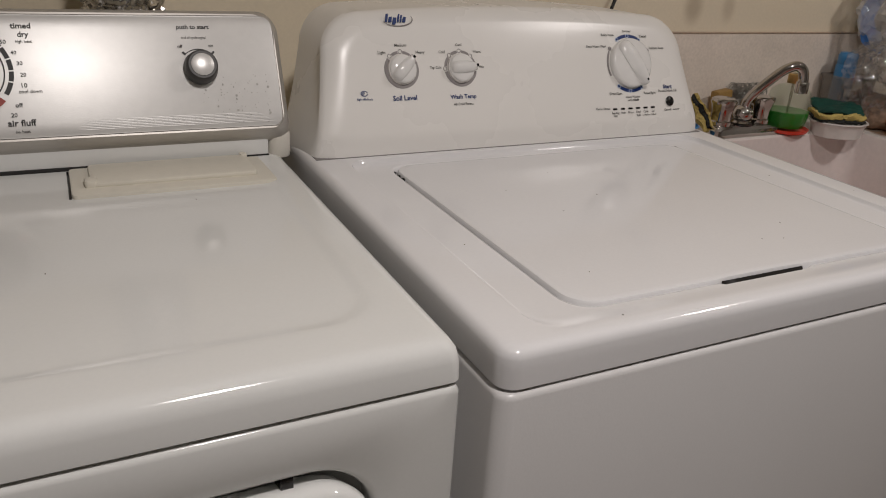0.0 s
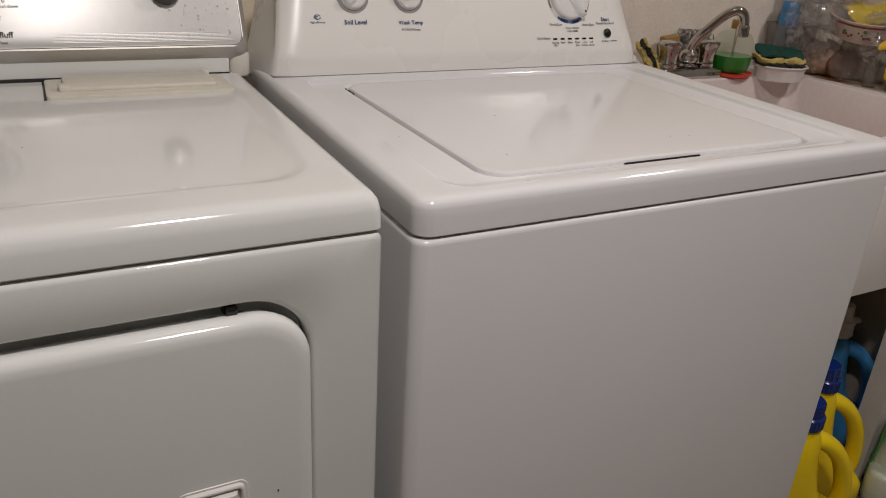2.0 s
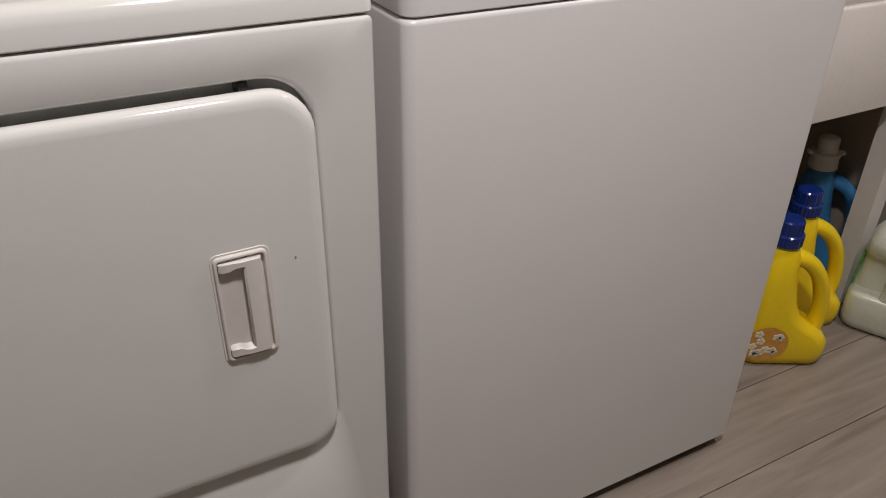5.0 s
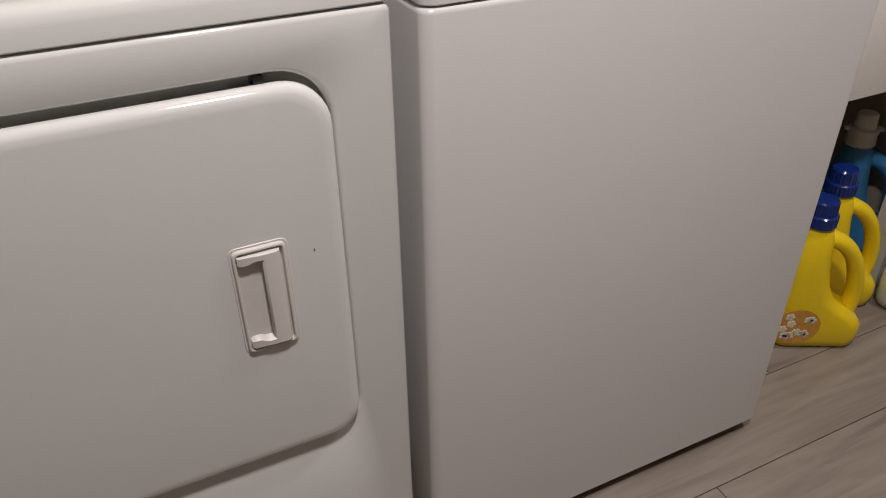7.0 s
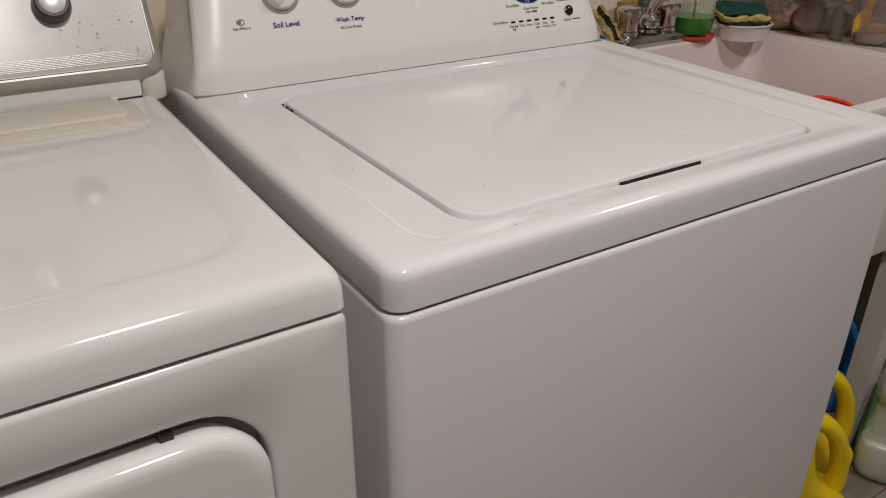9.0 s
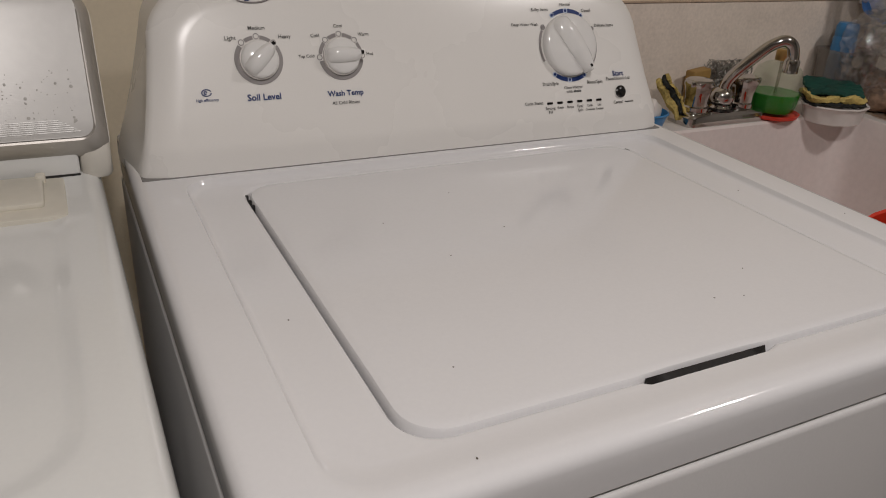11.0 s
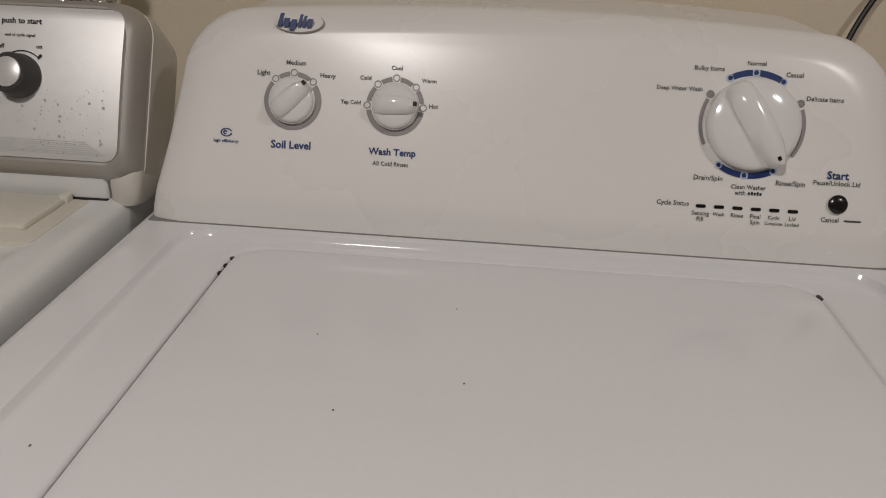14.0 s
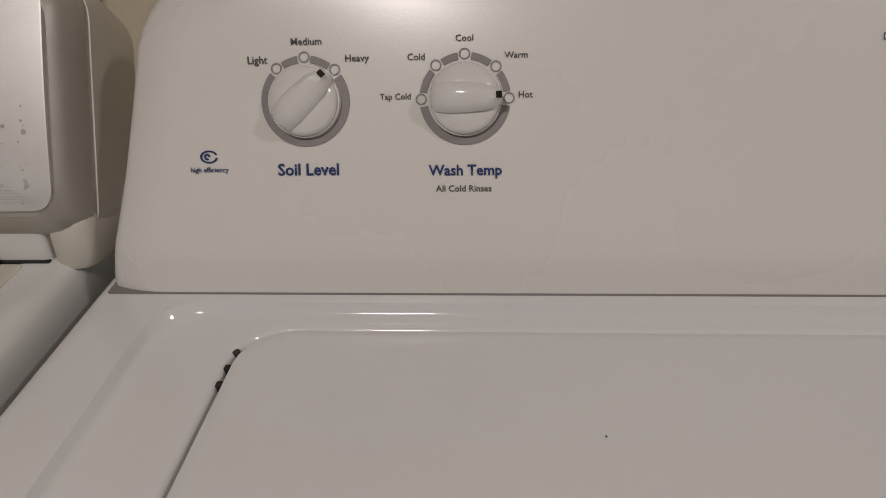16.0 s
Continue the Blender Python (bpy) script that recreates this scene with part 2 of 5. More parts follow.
def thing(name, label, category, at=(0, 0, 0), turn=0, group="", kind=""):
    ob = new(name)
    ob.matrix_world = pose(*at, 0, 0, turn)
    return tagged(ob, label, category, group, kind)


def machine(name, label, category, base, kind=""):
    ob = thing(name, label, category, base, 0, "", kind)
    BASE[ob.name] = Vector(base)
    return ob


def rrect(u0, u1, v0, v1, r, side=1, arc=5):
    """A rounded rectangle, anticlockwise from the lower right corner. r: one radius, or four (lower right, upper right, upper left, lower left)."""
    rs = r if isinstance(r, (tuple, list)) else (r,) * 4
    corners = [(u1, v0, -1, 1, -90), (u1, v1, -1, -1, 0), (u0, v1, 1, -1, 90), (u0, v0, 1, 1, 180)]
    pts = []
    arcs = []
    for (u, v, su, sv, a0), q in zip(corners, rs):
        q = max(q, 1e-4)
        cu, cv = u + su * q, v + sv * q
        arcs.append([(cu + q * math.cos(radians(a0 + 90 * k / arc)), cv + q * math.sin(radians(a0 + 90 * k / arc))) for k in range(arc + 1)])
    for i in range(4):
        pts += arcs[i]
        a, b = arcs[i][-1], arcs[(i + 1) % 4][0]
        pts += [(a[0] + (b[0] - a[0]) * k / side, a[1] + (b[1] - a[1]) * k / side) for k in range(1, side)]
    return pts


def loft(bm, loops, cap0=True, cap1=True, closed=True):
    rows = [[bm.verts.new(p) for p in lp] for lp in loops]
    n = len(rows[0])
    for a, b in zip(rows, rows[1:]):
        for i in range(n if closed else n - 1):
            j = (i + 1) % n
            bm.faces.new((a[i], a[j], b[j], b[i]))
    if cap0:
        bm.faces.new(rows[0][::-1])
    if cap1:
        bm.faces.new(rows[-1])
    return rows


def box(bm, x0, x1, y0, y1, z0, z1, r=0.003, edge=None):
    """A box with rounded upright edges (r) and softened rims (edge)."""
    e = r if edge is None else edge
    e = min(e, (z1 - z0) * 0.45)
    lp = []
    for d, z in ((e, z0), (e * 0.3, z0 + e * 0.3), (0, z0 + e), (0, z1 - e), (e * 0.3, z1 - e * 0.3), (e, z1)):
        lp.append([(x, y, z) for x, y in rrect(x0 + d, x1 - d, y0 + d, y1 - d, max(r - d * 0.5, 1e-4), 1, 3)])
    loft(bm, lp)
    return bm


def nb():
    return bmesh.new()


def lathe(bm, profile, m=Matrix(), seg=24, cap0=True, cap1=True):
    loft(bm, [[m @ Vector((r * math.cos(2 * math.pi * k / seg), r * math.sin(2 * math.pi * k / seg), h)) for k in range(seg)] for r, h in profile], cap0, cap1)
    return bm


def tube(bm, pts, radius, seg=10, caps=True):
    """A round bar along points. radius: a number, or one for each point."""
    pts = [Vector(p) for p in pts]
    loops = []
    side = None
    for i, p in enumerate(pts):
        t = (pts[min(i + 1, len(pts) - 1)] - pts[max(i - 1, 0)]).normalized()
        if side is None:
            side = t.orthogonal().normalized()
        side = (side - t * side.dot(t)).normalized()
        up = t.cross(side)
        r = radius[i] if isinstance(radius, (list, tuple)) else radius
        loops.append([p + r * (side * math.cos(2 * math.pi * k / seg) + up * math.sin(2 * math.pi * k / seg)) for k in range(seg)])
    loft(bm, loops, caps, caps)
    return bm


def bend(points, n=8):
    """A smooth line through points."""
    p = [Vector(q) for q in points]
    p = [p[0] * 2 - p[1]] + p + [p[-1] * 2 - p[-2]]
    out = []
    for i in range(1, len(p) - 2):
        for k in range(n):
            t = k / n
            out.append(0.5 * ((2 * p[i]) + (p[i + 1] - p[i - 1]) * t + (2 * p[i - 1] - 5 * p[i] + 4 * p[i + 1] - p[i + 2]) * t * t + (3 * p[i] - p[i - 1] - 3 * p[i + 1] + p[i + 2]) * t ** 3))
    out.append(p[-2])
    return out


def ring_arc(bm, m, r0, r1, a0, a1, h=0.0004, seg=0):
    """A flat raised arc between two radii and angles, on the plane of m."""
    n = seg or max(4, int(abs(a1 - a0) / 7))
    lp = []
    for k in range(n + 1):
        a = radians(a0 + (a1 - a0) * k / n)
        c, s = math.cos(a), math.sin(a)
        lp.append([m @ Vector(q) for q in ((r0 * c, r0 * s, 0), (r1 * c, r1 * s, 0), (r1 * c, r1 * s, h), (r0 * c, r0 * s, h))])
    full = abs(a1 - a0) >= 359.9
    loft(bm, lp, not full, not full)
    return bm


def bar(bm, m, x0, x1, y0, y1, h=0.0004, r=0.0005):
    loft(bm, [[m @ Vector((x, y, z)) for x, y in rrect(x0, x1, y0, y1, r, 1, 2)] for z in (0, h)])
    return bm


WRITING = []


def write(text, width, m, material, parent, name="lettering", weight=0.00012):
    """Lettering of a given width, centred on the plane of m."""
    cu = bpy.data.curves.new("text", "FONT")
    cu.body, cu.align_x, cu.align_y, cu.size, cu.extrude, cu.resolution_u = text, "CENTER", "CENTER", 0.01, 0.0, 2
    cu.offset = weight
    ob = new("text", cu)
    WRITING.append((ob, width, m, material, parent, name))


def settle_writing():
    """Turns all lettering into meshes, each under its thing."""
    dg = bpy.context.evaluated_depsgraph_get()
    dg.update()
    for ob, width, m, material, parent, name in WRITING:
        me = bpy.data.meshes.new_from_object(ob.evaluated_get(dg))
        xs = [v.co.x for v in me.vertices]
        s = width / (max(xs) - min(xs))
        me.transform(m @ Matrix.Translation((0, 0, 0.0005)) @ Matrix.Diagonal((s, s, s, 1)))
        me.materials.clear()
        me.materials.append(material)
        cu = ob.data
        bpy.data.objects.remove(ob)
        bpy.data.curves.remove(cu)
        part(name, me, material, parent)


def crumple(bm, amount, scale, seed=0.0):
    for v in bm.verts:
        q = v.co * scale + Vector((seed, seed * 1.7, -seed))
        v.co += amount * Vector((noise.noise(q), noise.noise(q + Vector((31, 7, 3))), noise.noise(q + Vector((5, 57, 23)))))
    return bm


# ---- the room ----
def slab(name, x0, x1, y0, y1, z0, z1, material, label, category):
    bm = nb()
    bmesh.ops.create_cube(bm, size=1, matrix=Matrix.Translation(((x0 + x1) / 2, (y0 + y1) / 2, (z0 + z1) / 2)) @ Matrix.Diagonal((x1 - x0, y1 - y0, z1 - z0, 1)))
    return tagged(part(name, bm, material), label, category, kind="structure")


WALL_Y = 0.862
slab("wall_north", -1.7, 2.4, WALL_Y, WALL_Y + 0.1, 0, 2.16, patchy_paint, "cream painted wall behind the machines", "wall")
# unseen walls, their grey kept dark to cut bounce onto the machine fronts
slab("wall_south", -1.7, 2.4, -2.9, -2.8, 0, 2.16, low_bounce_paint, "unseen wall across the room, darkened to limit bounce", "wall")
slab("wall_west", -1.8, -1.7, -2.9, WALL_Y + 0.1, 0, 2.16, low_bounce_paint, "unseen side wall, darkened to limit bounce", "wall")
slab("wall_east", 2.4, 2.5, -2.9, WALL_Y + 0.1, 0, 2.16, low_bounce_paint, "unseen side wall, darkened to limit bounce", "wall")
slab("ceiling", -1.8, 2.5, -2.9, WALL_Y + 0.1, 2.16, 2.26, ceiling_paint, "plain pale ceiling", "ceiling")
floor = slab("floor", -1.7, 2.4, -2.8, WALL_Y, -0.1, -0.0045, dark_gap, "grey-brown vinyl plank floor", "floor")
splash = nb()
box(splash, 0.80, 1.62, WALL_Y - 0.008, WALL_Y, 0.60, 1.074, 0.002)
tagged(part("backsplash", splash, panel_paint), "greyish speckled splash panel on the wall behind the tub", "backsplash", kind="structure")
trim = nb()
box(trim, 0.80, 1.62, WALL_Y - 0.0095, WALL_Y, 1.074, 1.0775, 0.001)
tagged(part("trim", trim, wood_trim), "thin aged caulk line along the top of the splash panel", "trim", kind="structure")


# ---- washer ----
washer = machine("washing_machine", "white top-loading washing machine with closed lid beside the dryer", "washing machine", (0.3475, 0.34, 0))
WX0, WX1 = 0.0, 0.695


mat_gasket = mat("grey_gasket", (0.22, 0.21, 0.20), 0.7)


def build_washer():
    # cabinet
    bm = nb()
    lp = []
    for d, z in ((0.006, 0.026), (0.0, 0.031), (0.0, 0.9075), (0.0006, 0.9105), (0.0022, 0.9128), (0.0045, 0.9138), (0.012, 0.9140)):
        lp.append([(x, y, z) for x, y in rrect(WX0 - 0.001 + d, WX1 + 0.001 - d, d - 0.0012, 0.68 - d, 0.014, 1, 6)])
    loft(bm, lp)
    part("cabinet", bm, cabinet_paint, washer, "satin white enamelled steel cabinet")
    bm = nb()
    box(bm, WX0 + 0.008, WX1 - 0.008, 0.008, 0.66, 0.908, 0.925, 0.012)
    part("seam_gasket", bm, dark_gap, washer, "dark recessed seam under the top panel")
    for x in (0.05, 0.645):
        for y in (0.05, 0.62):
            bm = nb()
            lathe(bm, [(0.018, 0), (0.018, 0.006), (0.008, 0.008), (0.008, 0.03)], Matrix.Translation((x, y, 0)), 12)
            part("foot", bm, charcoal_rubber, washer)
    bm = nb()
    box(bm, 0.02, 0.675, 0.014, 0.64, 0.004, 0.030, 0.01)
    part("plinth", bm, dark_gap, washer, "dark recessed base")

    # top panel: skirt, rounded rim, shallow step, opening for the lid
    def lift(y):
        return 0.009 * max(0.0, y)

    loops = []

    def ring(d, z, r, sx=(WX0, WX1, 0.0, 0.69), slope=0.016):
        loops.append([(x, y, z + (slope * max(0.0, y) if z > 0.93 else 0)) for x, y in rrect(sx[0] + d, sx[1] - d, sx[2] + d, sx[3] - d, r, 40, 6)])

    ring(0.016, 0.9165, 0.012)
    ring(0.0016, 0.9158, 0.017)
    ring(0.0002, 0.9172, 0.018)
    ring(0.0, 0.934, 0.018)
    ring(0.0002, 0.9430, 0.018)
    ring(0.0010, 0.9475, 0.018)
    ring(0.0035, 0.9508, 0.018)
    ring(0.0068, 0.9525, 0.018)
    ring(0.0110, 0.9530, 0.019)
    ring(0.0150, 0.9530, 0.020)
    for d, front, z, r, slope in ((-0.003, 0.0165, 0.9530, 0.030, 0.016), (0.0, 0.0200, 0.9526, 0.030, 0.016), (0.0012, 0.026, 0.9514, 0.029, 0.0145), (0.0026, 0.033, 0.9498, 0.028, 0.0125), (0.0042, 0.039, 0.9488, 0.027, 0.0105), (0.0085, 0.044, 0.9482, 0.026, 0.009)):
        ring(0, z, r, (0.046 + d, 0.648 - d, front, 0.4945 - d), slope)
    hole = (0.1005, 0.593, 0.0505, 0.4800)
    ring(-0.0040, 0.9482, 0.032, hole, 0.009)
    ring(-0.0016, 0.9477, 0.031, hole, 0.009)
    ring(-0.0002, 0.9464, 0.030, hole, 0.009)
    ring(0.0006, 0.9445, 0.030, hole, 0.009)
    ring(0.002, 0.930, 0.030, hole, 0.009)
    bm = nb()
    loft(bm, loops, True, False)
    for v in bm.verts:
        # finger scoop in the front lip
        if 0.0460 < v.co.y < 0.0535 and 0.92 < v.co.z:
            q = min(1.0, max(0.0, (0.060 - abs(v.co.x - 0.335)) / 0.016))
            q = q * q * (3 - 2 * q)
            v.co.y -= 0.0135 * q
            v.co.z -= 0.0034 * q
    part("top_panel", bm, enamel, washer, "glossy white enamelled top panel")
    # thin near-black sheet that colours in the shade below the lid gap
    bm = nb()
    box(bm, 0.095, 0.596, 0.048, 0.472, 0.925, 0.930, 0.02)
    part("lid_well_shade", bm, dark_gap, washer, "near-black sheet standing in for shade under the lid")

    # lid
    loops = []
    lid_ext = (0.1042, 0.5900, 0.0530, 0.4772)
    for d, z, r in ((0.010, 0.9335, 0.024), (0.0, 0.9345, 0.030), (0.0, 0.9470, 0.030), (0.0012, 0.9493, 0.030), (0.004, 0.9502, 0.030), (0.008, 0.9503, 0.030), (0.030, 0.9499, 0.034), (0.070, 0.9494, 0.03), (0.080, 0.9494, 0.03)):
        loops.append([(x, y, z + lift(y)) for x, y in rrect(lid_ext[0] + d, lid_ext[1] - d, lid_ext[2] + d, lid_ext[3] - d, r, 40, 6)])
    bm = nb()
    loft(bm, loops)
    for v in bm.verts:
        if v.co.y < 0.075:
            q = (v.co.x - 0.335) / 0.058
            if abs(q) < 1:
                v.co.y += 0.0015 * (1 - q ** 4) * max(0, 1 - (v.co.y - 0.0530) / 0.02)
    lid = part("lid", bm, enamel_lid, washer, "flat glossy white lid with rounded corners")
    # black piece covering the lid's front wall, in place of the slot's shade
    bm = nb()
    lp = []
    for k in range(13):
        q = -1 + k / 6
        x = 0.335 + 0.057 * q
        e = min(1.0, 4 * (1 - abs(q)))
        lp.append([(x, 0.0510 - 0.0125 * e, 0.9335), (x, 0.0523, 0.9335), (x, 0.0523, 0.9478), (x, 0.0500 - 0.0105 * e, 0.9425)])
    loft(bm, lp)
    part("finger_slot_shade", bm, black_plastic, lid, "black insert standing in for shade in the finger slot")
    for k in range(3):
        bm = nb()
        y = 0.462 - 0.014 * k
        box(bm, 0.1002, 0.1044, y - 0.0045, y, 0.942, 0.9512, 0.001)
        part("hinge_tab", bm, charcoal_rubber if k == 0 else dark_gap, lid)
    bm = nb()
    box(bm, 0.5895, 0.5935, 0.458, 0.466, 0.942, 0.9520, 0.001)
    part("hinge_tab", bm, charcoal_rubber, lid)

    # control console: a face that leans back above a short upright band
    def face_y(z):
        t = z - 0.988
        return 0.503 + 0.40 * (max(0, t) if abs(t) > 0.006 else (t + 0.006) ** 2 / 0.024)

    cx = 0.3445
    left = [(0.010, 0.950), (0.0115, 0.968), (0.014, 0.980), (0.0155, 0.986), (0.0165, 0.991), (0.018, 0.997), (0.025, 1.03), (0.030, 1.06), (0.034, 1.085)]
    for k in range(1, 9):
        a = radians(90 * k / 8)
        left.append((0.097 - 0.063 * math.cos(a), 1.085 + 0.056 * math.sin(a)))
    for k in range(1, 7):
        x = 0.097 + (cx - 0.097) * k / 6.2
        left.append((x, 1.141 + 0.009 * (1 - ((x - cx) / (0.097 - cx)) ** 2)))
    loops = []
    for d, w in ((0.036, 0.0), (0.029, 0.0006), (0.021, 0.0022), (0.013, 0.0050), (0.006, 0.0084), (0.0028, 0.0106), (0.0009, 0.0135), (-0.001, 0.0175), (-0.0035, 0.03), (-0.009, 0.07), (-0.012, 0.11), (-0.012, 0.14)):
        def q(x, z):
            high = (z - 0.95) / 0.20
            wide = d if d >= 0 else d * max(0.0, 1 - 1.25 * high) + (0.012 * high if w > 0.02 else 0.0)
            sx, sz = (1 - wide / 0.335), (1 - 0.55 * max(d, 0) / 0.20)
            zz = 0.950 + (z - 0.950) * sz
            return zz, (x - cx) * sx
        one, two = [], []
        for x, z in left:
            zz, dx = q(x, z)
            y = face_y(zz) + (w if w > 0.02 else w * (0.6 + 0.9 * (z - 0.95) / 0.20))
            one.append((cx + dx, y, zz))
            two.append((cx - dx, y, zz))
        loops.append(one + two[::-1])
    bm = nb()
    rows = loft(bm, loops, False, True)
    n = len(left)
    for i in range(n - 1):
        bm.faces.new((rows[0][i], rows[0][i + 1], rows[0][2 * n - 2 - i], rows[0][2 * n - 1 - i]))
    g = nb()
    box(g, 0.0095, 0.6795, 0.5024, 0.56, 0.9590, 0.9622, 0.002, 0.0006)
    part("console_gasket", g, mat_gasket, washer, "thin grey joint under the console")
    return part("console", bm, console_plastic, washer, "white moulded control console leaning back", 30)


console = build_washer()
FACE = Matrix(((1, 0, 0, 0), (0, 0.4 / 1.0770, -1 / 1.0770, 0.503), (0, 1 / 1.0770, 0.4 / 1.0770, 0.988), (0, 0, 0, 1)))


def on_face(x, z, turn=0.0):
    """A frame on the washer's face at x and height z: its own x to the right, y up the face, z outwards."""
    return FACE @ Matrix.Translation((x, (z - 0.988) * 1.077, 0.0003)) @ pose(0, 0, 0, 0, 0, turn)


def knob(x, z, r, h, turn, name, ridge):
    """A round dial with a raised grip across it that points to turn."""
    m = on_face(x, z, turn)
    bm = nb()
    lathe(bm, [(r * 1.0, 0.0), (r * 1.0, h * 0.30), (r * 0.965, h * 0.42), (r * 0.88, h * 0.50), (r * 0.6, h * 0.60), (r * 0.3, h * 0.66), (r * 0.03, h * 0.68)], m, 44)
    k = part(name, bm, knob_plastic, console)
    bm = nb()
    lp = []
    for s, w, hh in ((-0.96, 0.30, 0.46), (-0.93, 0.62, 0.66), (-0.82, 0.86, 0.84), (-0.4, 1.0, 0.98), (0.1, 0.98, 1.0), (0.6, 0.84, 1.0), (0.88, 0.60, 0.95), (1.02, 0.38, 0.88), (1.07, 0.22, 0.72)):
        w2 = ridge * w
        lp.append([m @ Vector((r * s, v, u)) for v, u in ((-w2, h * 0.28), (w2, h * 0.28), (w2 * 0.88, h * hh * 0.82), (w2 * 0.50, h * hh), (-w2 * 0.20, h * hh), (-w2 * 0.86, h * hh * 0.74))])
    loft(bm, lp)
    part("grip", bm, knob_plastic, k, "", 44)
    bm = nb()
    mm = m @ Matrix.Translation((0, 0, h * 0.84))
    a, b, w = (0.90, 1.06, 0.30) if r < 0.03 else (0.84, 0.93, 0.10)
    bar(bm, mm, r * a, r * b, -ridge * 0.10, ridge * w, h * 0.14)
    part("pointer_mark", bm, black_plastic, k, "black pointer mark")
    return k


def small_dial(x, z, turn, stops, labels):
    m = on_face(x, z)
    gaps = sorted(stops)
    bm = nb()
    ring_arc(bm, m, 0.0205, 0.0255, gaps[-1] + 10, gaps[0] + 350)
    part("dial_ring", bm, mat_ring, console, "grey printed ring")
    for a0, a1 in zip(gaps, gaps[1:]):
        bm = nb()
        ring_arc(bm, m, 0.0215, 0.0255, a0 + 9, a1 - 9)
        part("dial_ring", bm, mat_ring, console)
    for a in stops:
        bm = nb()
        ring_arc(bm, m @ Matrix.Translation((0.0245 * math.cos(radians(a)), 0.0245 * math.sin(radians(a)), 0)), 0.0024, 0.0032, 0, 360, 0.0003, 14)
        part("stop_mark", bm, mat_ring, console)
    bm = nb()
    lathe(bm, [(0.0208, 0), (0.0205, 0.004)], m, 40)
    part("dial_collar", bm, white_plastic, console)
    knob(x, z, 0.0195, 0.018, turn, "knob", 0.0094)
    for text, lx, lz, w in labels:
        write(text, w, on_face(lx, lz), grey_print, console)


mat_ring = mat("ring_print", (0.27, 0.25, 0.245), 0.5, bump=0)
small_dial(0.1405, 1.070, 43, (131, 90, 45), (("Light", 0.1135, 1.0915, 0.0115), ("Medium", 0.142, 1.1005, 0.0175), ("Heavy", 0.1705, 1.0915, 0.0135)))
small_dial(0.231, 1.070, 0, (180, 131, 90, 45, 0), (("Tap Cold", 0.192, 1.0715, 0.0175), ("Cold", 0.204, 1.0915, 0.0098), ("Cool", 0.231, 1.1005, 0.0098), ("Warm", 0.2595, 1.0915, 0.0128), ("Hot", 0.2645, 1.0715, 0.0078)))
write("Soil Level", 0.0355, on_face(0.141, 1.034), blue_print, console, weight=0.00023)
write("Wash Temp", 0.0415, on_face(0.231, 1.033), blue_print, console, weight=0.00023)
write("All Cold Rinses", 0.0315, on_face(0.230, 1.0235), grey_print, console)


